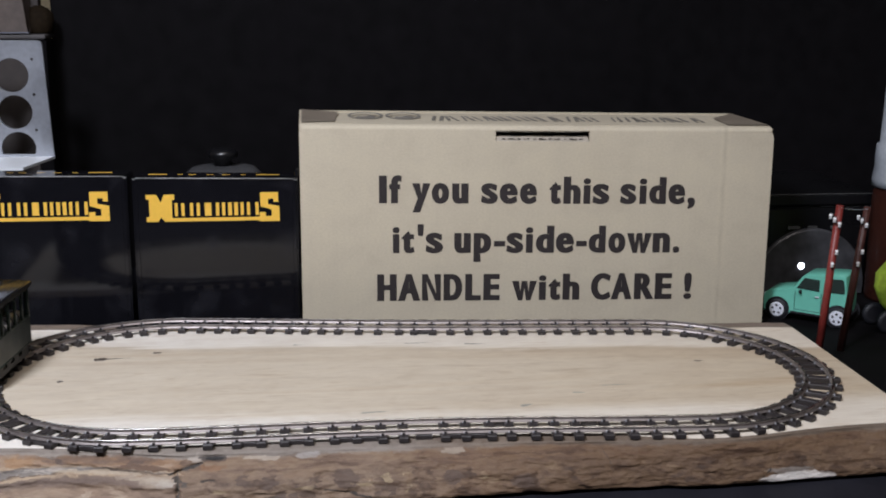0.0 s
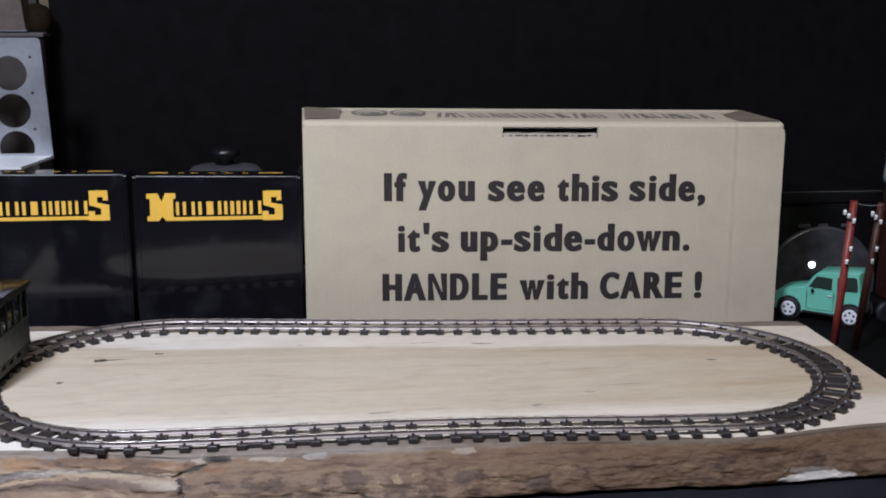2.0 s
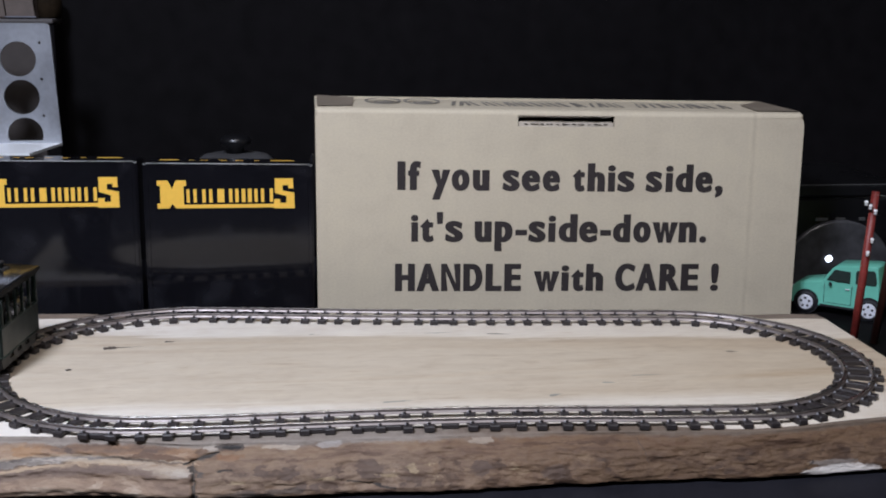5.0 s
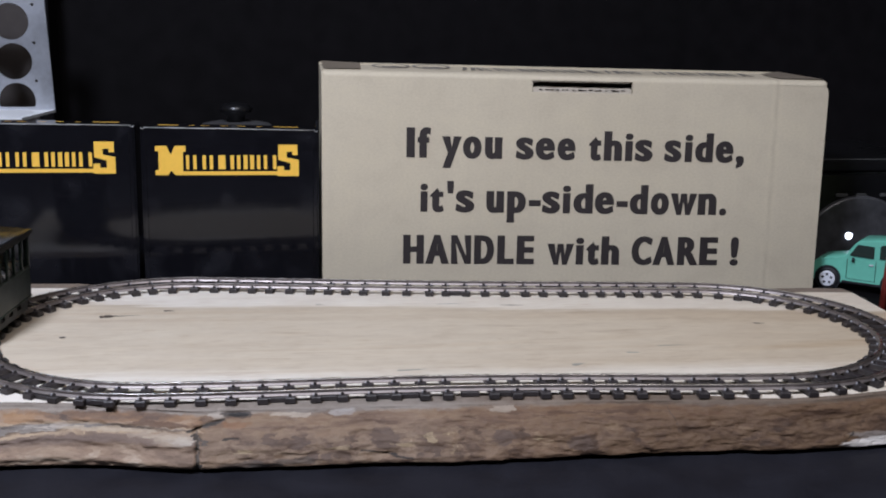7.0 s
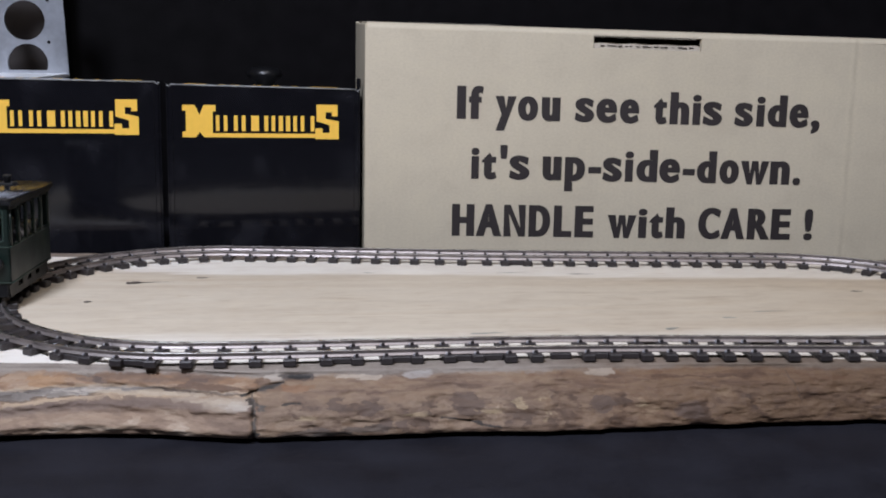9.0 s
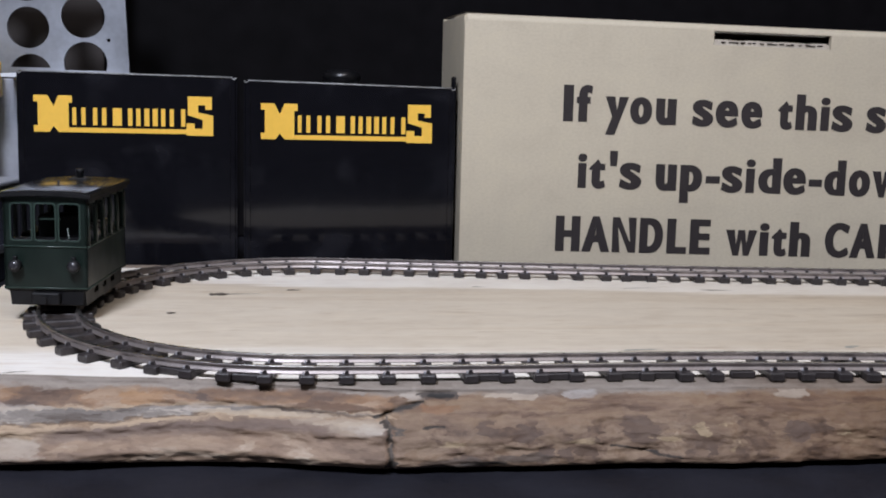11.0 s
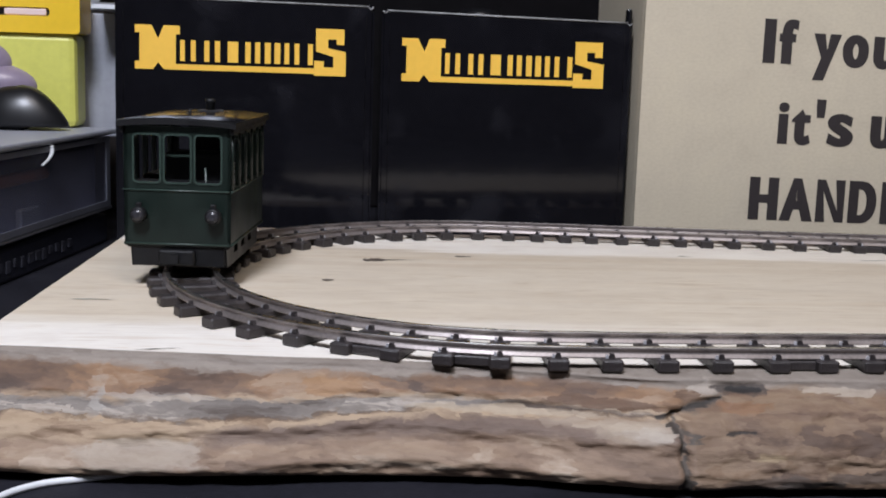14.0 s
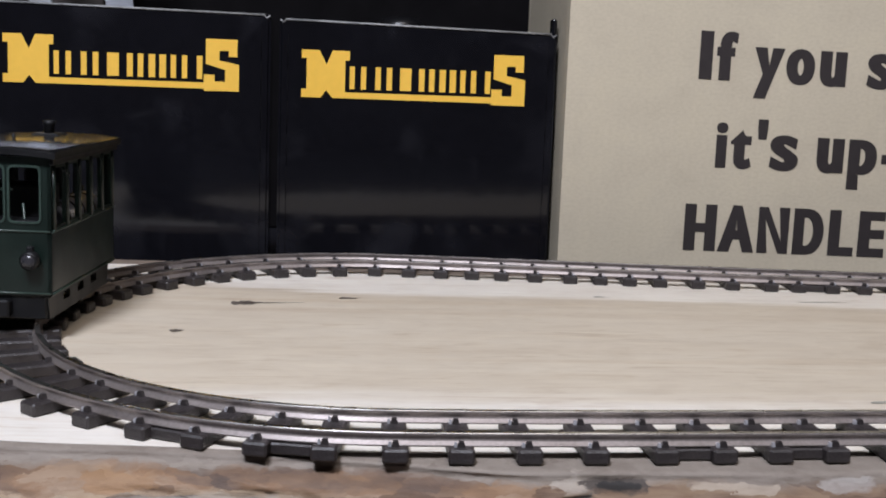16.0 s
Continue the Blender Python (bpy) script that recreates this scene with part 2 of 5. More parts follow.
    side = ramp_node(nt, op("MULTIPLY_ADD", x, 50.0, 0.5 + 0.0690 * 50), [(0.47, (0, 0, 0)), (0.53, (1, 1, 1))])
    col = mix_node(nt, side, col, mott)
    # darker and browner towards the right end
    right_tone = ramp_node(nt, op("MULTIPLY_ADD", x, 8.0, 0.5), [(0.42, (0.96, 0.93, 0.90)), (0.62, (0.78, 0.70, 0.63)), (0.95, (0.60, 0.52, 0.45))])
    col = mix_node(nt, 1.0, col, right_tone, "MULTIPLY")

    def stain(cx, cz, rx, rz, color, most, rag=1.6, inner=0.62):
        dx = op("POWER", op("MULTIPLY", op("SUBTRACT", x, cx), 1 / rx), 2.0)
        dz = op("POWER", op("MULTIPLY", op("SUBTRACT", zm, cz), 1 / rz), 2.0)
        d = op("ADD", op("ADD", dx, dz), centred(ragged, rag))
        f = ramp_node(nt, d, [(inner, (most, most, most)), (1.0, (0, 0, 0))])
        return mix_node(nt, f, col, color)

    def cleft(xa, za, xb, zb, w, color=(0.055, 0.045, 0.04), most=0.92):
        """A dark line from one point to the other, uneven in width."""
        dx, dz = xb - xa, zb - za
        ll = dx * dx + dz * dz
        px, pz = op("SUBTRACT", op("ADD", op("MULTIPLY", x0, 0.6), op("MULTIPLY", xm, 0.4)), xa), op("SUBTRACT", op("ADD", op("ADD", op("MULTIPLY", z0, 0.6), op("MULTIPLY", zm, 0.4)), centred(sway, 0.0012)), za)
        u = op("ADD", op("MULTIPLY", px, dx / ll), op("MULTIPLY", pz, dz / ll))
        u = op("MINIMUM", op("MAXIMUM", u, 0.0), 1.0)
        ex, ez = op("SUBTRACT", px, op("MULTIPLY", u, dx)), op("SUBTRACT", pz, op("MULTIPLY", u, dz))
        d = op("SQRT", op("ADD", op("MULTIPLY", ex, ex), op("MULTIPLY", ez, ez)))
        d = op("ADD", op("MULTIPLY", d, 1 / w), centred(ragged, 2.4))
        f = ramp_node(nt, d, [(0.45, (most, most, most)), (1.0, (0, 0, 0))])
        return mix_node(nt, f, col, color)
    col = stain(-0.0800, -0.0059, 0.0100, 0.0007, (0.56, 0.47, 0.37), 0.8, 1.2, 0.1)
    col = stain(-0.0762, -0.0064, 0.0066, 0.0015, (0.50, 0.42, 0.33), 0.8, 1.2, 0.1)
    col = stain(-0.0738, -0.0067, 0.0040, 0.0010, (0.58, 0.52, 0.45), 0.7, 1.6, 0.1)
    col = stain(-0.0930, -0.0049, 0.016, 0.0005, (0.54, 0.46, 0.36), 0.7)
    col = stain(-0.0800, -0.0035, 0.0095, 0.0007, (0.16, 0.10, 0.068), 0.85)
    col = stain(-0.1178, -0.0028, 0.0055, 0.0011, (0.43, 0.275, 0.165), 0.8)
    col = stain(-0.1430, -0.0106, 0.009, 0.0022, (0.52, 0.455, 0.38), 0.7)
    col = stain(-0.1502, -0.0046, 0.0012, 0.0022, (0.45, 0.42, 0.38), 0.75, 2.2, 0.2)
    col = stain(-0.1420, -0.0044, 0.0100, 0.0005, (0.50, 0.46, 0.41), 0.6, 2.0, 0.2)
    col = stain(-0.1285, -0.0128, 0.004, 0.0009, (0.15, 0.12, 0.10), 0.8)
    for cx, cz, r in ((-0.0205, -0.0073, 0.0040), (-0.0437, -0.0073, 0.0026), (-0.0508, -0.0066, 0.0022), (-0.0399, -0.0104, 0.0018), (-0.0359, -0.0109, 0.0020), (0.0120, -0.0080, 0.0030), (0.0330, -0.0095, 0.0034)):
        col = stain(cx, cz, r, r * 0.68, (0.13, 0.09, 0.07), 0.85, 1.4)
    for cx, cz, rx, rz in ((-0.0075, -0.0072, 0.0017, 0.0014), (-0.0030, -0.0064, 0.0014, 0.0004), (-0.0016, -0.0100, 0.0006, 0.0013), (-0.0152, -0.0088, 0.0021, 0.0006), (-0.0330, -0.0088, 0.0030, 0.0005), (0.0215, -0.0082, 0.0022, 0.0005), (-0.0580, -0.0090, 0.0026, 0.0007)):
        col = stain(cx, cz, rx, rz, (0.47, 0.37, 0.245), 0.8, 1.4, 0.3)
    col = stain(0.0120, -0.0017, 0.0038, 0.0006, (0.46, 0.39, 0.315), 0.8)
    col = stain(-0.0600, -0.0034, 0.0042, 0.0008, (0.30, 0.17, 0.10), 0.7)
    for cx, cz, rx, rz in ((-0.0560, -0.0122, 0.0090, 0.0008), (-0.0440, -0.0115, 0.0060, 0.0009)):
        col = stain(cx, cz, rx, rz, (0.10, 0.075, 0.06), 0.85)
    col = stain(-0.0450, -0.0016, 0.0060, 0.0006, (0.52, 0.45, 0.37), 0.8)
    col = stain(-0.0308, -0.0014, 0.0036, 0.0007, (0.50, 0.47, 0.44), 0.7)
    col = stain(-0.0652, -0.0014, 0.0022, 0.0012, (0.50, 0.445, 0.385), 0.85)
    col = stain(0.1205, -0.0124, 0.0130, 0.0023, (0.95, 0.90, 0.84), 0.97, 0.9)
    col = stain(0.1180, -0.0098, 0.0090, 0.0008, (0.30, 0.27, 0.245), 0.7)
    col = cleft(-0.0632, -0.0015, -0.0562, -0.0013, 0.00062, (0.075, 0.062, 0.055))
    col = cleft(-0.0622, -0.0016, -0.0570, -0.0015, 0.00032, (0.02, 0.018, 0.017))
    col = cleft(-0.0628, -0.0026, -0.0690, -0.0038, 0.00062, (0.13, 0.115, 0.10), 0.85)
    col = cleft(-0.0630, -0.0027, -0.0725, -0.0046, 0.00034, (0.045, 0.038, 0.033), 0.95)
    col = stain(-0.0702, -0.0060, 0.0013, 0.0008, (0.05, 0.043, 0.038), 0.9, 1.6)
    col = stain(-0.0676, -0.0068, 0.0012, 0.0007, (0.09, 0.08, 0.07), 0.85, 1.6)
    col = stain(-0.0694, -0.0125, 0.0017, 0.0011, (0.035, 0.03, 0.027), 0.9, 1.6)
    col = cleft(-0.0690, -0.0132, -0.0480, -0.0124, 0.00060, (0.055, 0.045, 0.038), 0.85)
    col = cleft(-0.0632, -0.0063, -0.0592, -0.0062, 0.00036, (0.035, 0.03, 0.027))
    col = cleft(-0.0702, -0.0050, -0.0697, -0.0066, 0.00036, (0.10, 0.085, 0.075), 0.8)
    col = cleft(-0.0699, -0.0062, -0.0695, -0.0128, 0.00058, (0.075, 0.065, 0.055))
    col = cleft(-0.0265, -0.0096, -0.0125, -0.0122, 0.00034, (0.03, 0.025, 0.022))
    col = cleft(0.0590, -0.0020, 0.0618, -0.0085, 0.00016, (0.08, 0.06, 0.05), 0.6)
    col = cleft(0.1088, -0.0112, 0.1118, -0.0090, 0.00030)
    col = mix_node(nt, 0.5, col, ramp_node(nt, streak, [(0.30, (0.74, 0.69, 0.66)), (0.5, (1, 1, 1)), (0.7, (1.08, 1.06, 1.04))]), "MULTIPLY")
    col = mix_node(nt, 0.3, col, ramp_node(nt, fine, [(0.3, (0.62, 0.57, 0.54)), (0.55, (1.05, 1.05, 1.05))]), "MULTIPLY")
    tint = nt.nodes.new("ShaderNodeHueSaturation")
    tint.inputs["Saturation"].default_value, tint.inputs["Value"].default_value = 1.13, 0.74
    nt.links.new(col, tint.inputs["Color"])
    nt.links.new(tint.outputs[0], b.inputs["Base Color"])
    b.inputs["Roughness"].default_value = 0.72
    bp = nt.nodes.new("ShaderNodeBump")
    bp.inputs["Strength"].default_value, bp.inputs["Distance"].default_value = 0.4, 0.0010
    nt.links.new(op("ADD", op("MULTIPLY", ragged, 0.6), op("ADD", op("MULTIPLY", streak, 0.9), op("MULTIPLY", fine, 0.12))), bp.inputs["Height"])
    nt.links.new(bp.outputs[0], b.inputs["Normal"])
    return m


def kraft():
    """Corrugated kraft liner: faint vertical flutes and fibres."""
    m = bpy.data.materials.new("kraft_cardboard")
    m.use_nodes = True
    nt = m.node_tree
    b = nt.nodes["Principled BSDF"]
    flute = noise_node(nt, mapped(nt, (420, 420, 6)), 1.0, 2)
    fibre = noise_node(nt, mapped(nt, (900, 900, 1500)), 1.0, 4)
    cloud = noise_node(nt, mapped(nt, (14, 14, 10)), 1.0, 3)
    col = ramp_node(nt, cloud, [(0.3, (0.540, 0.476, 0.362)), (0.7, (0.594, 0.527, 0.403))])
    col = mix_node(nt, 0.07, col, ramp_node(nt, flute, [(0.35, (0.88, 0.87, 0.86)), (0.6, (1.03, 1.03, 1.03))]), "MULTIPLY")
    col = mix_node(nt, 0.35, col, ramp_node(nt, fibre, [(0.3, (0.80, 0.78, 0.75)), (0.6, (1.02, 1.02, 1.02))]), "MULTIPLY")
    blotch = noise_node(nt, mapped(nt, (60, 60, 75)), 1.0, 4, 0.6, 0.5)
    col = mix_node(nt, 1.0, col, ramp_node(nt, blotch, [(0.30, (0.945, 0.94, 0.935)), (0.48, (1.0, 1.0, 1.0)), (0.68, (1.035, 1.035, 1.02))]), "MULTIPLY")
    # pressed score line near one end of the panel
    sep, co = nt.nodes.new("ShaderNodeSeparateXYZ"), nt.nodes.new("ShaderNodeTexCoord")
    nt.links.new(co.outputs["Object"], sep.inputs[0])
    wav = noise_node(nt, mapped(nt, (1, 1, 55)), 1.0, 3)
    gap = math_node(nt, "ABSOLUTE", math_node(nt, "SUBTRACT", math_node(nt, "MULTIPLY_ADD", wav, 0.0035, sep.outputs["X"]), 0.1545))
    score = ramp_node(nt, math_node(nt, "MULTIPLY", gap, 300.0), [(0.05, (0.90, 0.89, 0.88)), (0.30, (1.0, 1.0, 1.0)), (0.5, (1.03, 1.03, 1.03)), (0.8, (1.0, 1.0, 1.0))])
    col = mix_node(nt, ramp_node(nt, wav, [(0.38, (0.1, 0.1, 0.1)), (0.55, (1, 1, 1))]), col, mix_node(nt, 1.0, col, score, "MULTIPLY"))
    nt.links.new(col, b.inputs["Base Color"])
    b.inputs["Roughness"].default_value = 0.75
    b.inputs["Specular IOR Level"].default_value = 0.25
    bp = nt.nodes.new("ShaderNodeBump")
    bp.inputs["Strength"].default_value, bp.inputs["Distance"].default_value = 0.12, 0.0004
    nt.links.new(flute, bp.inputs["Height"])
    nt.links.new(bp.outputs[0], b.inputs["Normal"])
    return m


def gloss_card():
    """Black laminated card: slightly wavy, its cloudy reflections painted on as pale haze."""
    m = material("glossy_black_card", (0.006, 0.006, 0.008), 0.09, spec=0.43, bump=0.25, bump_scale=24, mottle=0.2)
    nt = m.node_tree
    b = nt.nodes["Principled BSDF"]
    cloudy = noise_node(nt, mapped(nt, (48, 48, 34), 0.0), 1.0, 4, 0.6, 0.6)
    patch = noise_node(nt, mapped(nt, (26, 26, 30), 0.0), 1.0, 2, 0.5, 0.4)
    both = math_node(nt, "MULTIPLY", cloudy, patch)
    haze = ramp_node(nt, both, [(0.27, (0.0, 0.0, 0.0)), (0.42, (1.0, 1.0, 1.0))])
    old = b.inputs["Base Color"].links[0].from_socket
    nt.links.new(mix_node(nt, haze, old, (0.017, 0.017, 0.021)), b.inputs["Base Color"])
    rough = math_node(nt, "MULTIPLY_ADD", haze, 0.14, 0.09)
    nt.links.new(rough, b.inputs["Roughness"])
    return m


WOOD, BARK, KRAFT = planed_wood(), live_edge(), kraft()
LINER = material("pale_torn_liner", (0.43, 0.38, 0.31), 0.8, mottle=0.12, scale=500)
INK_FADED = material("faded_print", (0.23, 0.21, 0.18), 0.7, mottle=0.3, scale=400)
TAPE = material("brown_kraft_tape", (0.24, 0.20, 0.155), 0.5, mottle=0.12)
INK = material("printing_ink", (0.036, 0.030, 0.030), 0.65, spec=0.25, mottle=0.12)
GLOSS = gloss_card()
HIGHLIGHT_CREASE = material("pale_highlight_and_crease", (0.28, 0.28, 0.28), 0.5, mottle=0.5, scale=900)
YELLOW_INK = material("yellow_print", (0.88, 0.53, 0.075), 0.35, mottle=0.04)
RAIL_TOP = material("nickel_rail_head", (0.60, 0.58, 0.55), 0.28, metal=1.0, mottle=0.25, scale=1200)
RAIL_SIDE = material("tarnished_rail_web", (0.275, 0.240, 0.226), 0.47, metal=0.62, mottle=0.2, scale=900)
BOLT = material("bright_rail_bolt", (0.50, 0.50, 0.53), 0.32, metal=0.4, mottle=0.4, scale=2500)
SLEEPER = material("dark_sleeper_plastic", (0.031, 0.026, 0.026), 0.44, mottle=0.4, scale=1500, bump=0.25, bump_scale=2600)
TRAM_GREEN = material("dark_green_enamel", (0.0055, 0.0125, 0.0095), 0.38, mottle=0.25, scale=900, bump=0.04)
TRAM_LINE = material("pale_green_lining", (0.031, 0.050, 0.041), 0.35, mottle=0.2, scale=1500)
TRAM_BLACK = material("satin_black_plastic", (0.006, 0.006, 0.007), 0.5, spec=0.35, mottle=0.3, scale=900)
TRAM_MATT = material("matt_black_edge", (0.006, 0.006, 0.007), 0.6, spec=0.3, mottle=0.3, scale=900)
ROOF_BLACK = material("glossy_black_roof", (0.010, 0.010, 0.011), 0.17, mottle=0.3, scale=600, bump=0.06, bump_scale=700)
BOILER = material("brushed_boiler_metal", (0.50, 0.52, 0.62), 0.3, metal=0.7, mottle=0.15, scale=900)
LENS = material("dull_lamp_glass", (0.034, 0.033, 0.038), 0.25, mottle=0.1)
TABLE = material("dark_table_cloth", (0.0100, 0.0100, 0.0148), 0.65, spec=0.3, mottle=0.3, scale=300, bump=0.2, bump_scale=1800)
VELVET = material("black_backdrop_board", (0.0046, 0.0041, 0.0048), 0.8, spec=0.08, mottle=0.4, scale=40)
ALU = material("brushed_aluminium", (0.50, 0.52, 0.57), 0.36, metal=0.85, mottle=0.12, scale=160, bump=0.1, bump_scale=300)
MINT = material("mint_car_paint", (0.17, 0.55, 0.42), 0.35, coat=0.2, mottle=0.05)
CAR_GLASS = material("smoked_car_glass", (0.03, 0.045, 0.04), 0.1, mottle=0.1)
TYRE = material("black_tyre_rubber", (0.012, 0.012, 0.016), 0.6)
RIM = material("white_metal_rim", (0.75, 0.76, 0.82), 0.35, mottle=0.1, scale=900)
POLE_RED = material("red_stained_pole", (0.20, 0.028, 0.022), 0.45, mottle=0.35, scale=500, bump=0.1)
POLE_BROWN = material("brown_stained_pole", (0.062, 0.019, 0.014), 0.5, mottle=0.35, scale=500, bump=0.1)
PORCELAIN = material("white_porcelain", (0.8, 0.8, 0.8), 0.25, mottle=0.05)
DEVICE = material("black_device_plastic", (0.006, 0.006, 0.007), 0.3, mottle=0.3)
# strong mottle paints the smoky reflections on the dial
DIAL = material("dark_grey_dial", (0.058, 0.058, 0.063), 0.3, mottle=0.55, scale=70)
PRINT_GLINT = material("grey_print_and_glint", (0.07, 0.07, 0.07), 0.5)
PALE_PINK = material("pale_pink_plastic", (0.80, 0.62, 0.56), 0.45, mottle=0.05)
LID_YELLOW = material("yellow_lid_plastic", (0.85, 0.55, 0.03), 0.35, mottle=0.04)
TUB_LIME = material("lime_tub_plastic", (0.66, 0.65, 0.14), 0.4, mottle=0.06)
DRAWER_TOP = material("pale_grey_plastic", (0.34, 0.35, 0.39), 0.4, mottle=0.08)
BORDER = material("blue_grey_plastic", (0.13, 0.135, 0.165), 0.4, mottle=0.15, scale=150)
DRAWER_DARK = material("navy_drawer_plastic", (0.023, 0.025, 0.039), 0.3, mottle=0.3)
EMBOSS = material("paler_navy_plastic", (0.046, 0.048, 0.066), 0.45, mottle=0.4, scale=400)
NAVY_GREY = material("dim_blue_grey", (0.27, 0.275, 0.36), 0.6, mottle=0.4, scale=150)
ORANGE = material("orange_brown_plastic", (0.55, 0.15, 0.06), 0.4, mottle=0.3)
LILAC = material("lilac_car_paint", (0.26, 0.21, 0.28), 0.35, coat=0.2, mottle=0.08)
FENDER = material("satin_black_paint", (0.010, 0.010, 0.011), 0.33)
CREAM = material("cream_wall_paint", (0.80, 0.69, 0.46), 0.7, mottle=0.05, scale=20)
WALL = material("off_white_wall_paint", (0.55, 0.55, 0.56), 0.8, mottle=0.05, scale=12)
FLOOR = material("brown_floor_boards", (0.20, 0.14, 0.09), 0.5, mottle=0.3, scale=10)
BROWN_BOX = material("grey_brown_carton", (0.038, 0.030, 0.027), 0.7, mottle=0.2, scale=80)
BAG = material("dark_brown_cloth", (0.014, 0.0095, 0.0055), 0.8, spec=0.06, mottle=0.4, scale=200, bump=0.3)
LID_GREY = material("dim_grey_board", (0.070, 0.064, 0.064), 0.7, mottle=0.2, scale=120)
LID_BROWN = material("pale_brown_carton", (0.095, 0.074, 0.064), 0.7, mottle=0.25, scale=120)
CABLE = material("white_cable_sheath", (0.72, 0.74, 0.76), 0.4, mottle=0.05)
LIME = material("lime_green_paint", (0.44, 0.58, 0.06), 0.4, mottle=0.35, scale=200)
SILVER = material("pale_silver_plastic", (0.55, 0.58, 0.62), 0.35, metal=0.3, mottle=0.1)
BROWN_GLASS = material("brown_bottle_glass", (0.038, 0.012, 0.008), 0.3, spec=0.3, mottle=0.3)
GREY_RUBBER = material("grey_metal_dish", (0.11, 0.11, 0.115), 0.45, metal=0.5, mottle=0.2)


def clear_plastic():
    """Smoky clear plastic: mostly see-through, with a dull sheen."""
    m = bpy.data.materials.new("smoky_drawer_plastic")
    m.use_nodes = True
    nt = m.node_tree
    b = nt.nodes["Principled BSDF"]
    b.inputs["Base Color"].default_value = (0.14, 0.148, 0.20, 1)
    b.inputs["Roughness"].default_value = 0.3
    b.inputs["Specular IOR Level"].default_value = 0.3
    clear, mix = nt.nodes.new("ShaderNodeBsdfTransparent"), nt.nodes.new("ShaderNodeMixShader")
    clear.inputs[0].default_value = (0.80, 0.82, 0.90, 1)
    mix.inputs[0].default_value = 0.40
    nt.links.new(clear.outputs[0], mix.inputs[1])
    nt.links.new(b.outputs[0], mix.inputs[2])
    nt.links.new(mix.outputs[0], nt.nodes["Material Output"].inputs["Surface"])
    return m


CLEAR = clear_plastic()


def glow(name, color, strength):
    m = bpy.data.materials.new(name)
    m.use_nodes = True
    b = m.node_tree.nodes["Principled BSDF"]
    b.inputs["Emission Color"].default_value = (*color, 1)
    b.inputs["Emission Strength"].default_value = strength
    return m


LED = glow("lit_white_led", (0.85, 0.9, 1.0), 6.0)


# ---- mesh helpers ----
from mathutils.geometry import delaunay_2d_cdt


def box(bm, x0, x1, y0, y1, z0, z1, mat=0):
    v = [bm.verts.new((x, y, z)) for z in (z0, z1) for x, y in ((x0, y0), (x1, y0), (x1, y1), (x0, y1))]
    out = []
    for f in ((3, 2, 1, 0), (4, 5, 6, 7), (0, 1, 5, 4), (1, 2, 6, 5), (2, 3, 7, 6), (3, 0, 4, 7)):
        fa = bm.faces.new([v[i] for i in f])
        fa.material_index = mat
        out.append(fa)
    return v


def soft_box(x0, x1, y0, y1, z0, z1, r=0.0004, seg=2):
    bm = bmesh.new()
    box(bm, x0, x1, y0, y1, z0, z1)
    bmesh.ops.bevel(bm, geom=bm.edges[:], offset=r, segments=seg, affect="EDGES", profile=0.5)
    return bm


def tube(bm, a, b, r0, r1=None, seg=16, mat=0, caps=True):
    """A tapered round bar from a to b."""
    a, b = Vector(a), Vector(b)
    r1 = r0 if r1 is None else r1
    q = (b - a).to_track_quat("Z", "Y")
    rings = []
    for c, r in ((a, r0), (b, r1)):
        rings.append([bm.verts.new(c + q @ Vector((r * math.cos(2 * math.pi * i / seg), r * math.sin(2 * math.pi * i / seg), 0))) for i in range(seg)])
    for i in range(seg):
        f = bm.faces.new((rings[0][i], rings[0][(i + 1) % seg], rings[1][(i + 1) % seg], rings[1][i]))
        f.material_index, f.smooth = mat, True
    if caps:
        bm.faces.new(rings[0][::-1]).material_index = mat
        bm.faces.new(rings[1]).material_index = mat


def turned(bm, profile, centre=(0, 0, 0), axis="Z", seg=32, mat=0):
    """A lathe-turned solid from (radius, height) pairs."""
    q = {"Z": Matrix(), "Y": Matrix.Rotation(radians(90), 4, "X"), "X": Matrix.Rotation(radians(90), 4, "Y")}[axis]
    rings = []
    for r, h in profile:
        rings.append([bm.verts.new(Vector(centre) + q @ Vector((r * math.cos(2 * math.pi * i / seg), r * math.sin(2 * math.pi * i / seg), h))) for i in range(seg)])
    for lo, hi in zip(rings, rings[1:]):
        for i in range(seg):
            f = bm.faces.new((lo[i], lo[(i + 1) % seg], hi[(i + 1) % seg], hi[i]))
            f.material_index, f.smooth = mat, True
    bm.faces.new(rings[0][::-1]).material_index = mat
    bm.faces.new(rings[-1]).material_index = mat


def rounded(w, h, r, cx=0.0, cy=0.0, seg=5, arch=False):
    """The outline of a rounded rectangle; arch rounds the upper corners alone."""
    pts = []
    for sx, sy, a0 in ((1, -1, -90), (1, 1, 0), (-1, 1, 90), (-1, -1, 180)):
        rr = r if (not arch or sy > 0) else 0.00005
        for i in range(seg + 1):
            a = radians(a0 + 90 * i / seg)
            pts.append((cx + sx * (w / 2 - rr) + rr * math.cos(a), cy + sy * (h / 2 - rr) + rr * math.sin(a)))
    return pts


def circle(r, cx, cy, seg=36):
    return [(cx + r * math.cos(2 * math.pi * i / seg), cy + r * math.sin(2 * math.pi * i / seg)) for i in range(seg)]


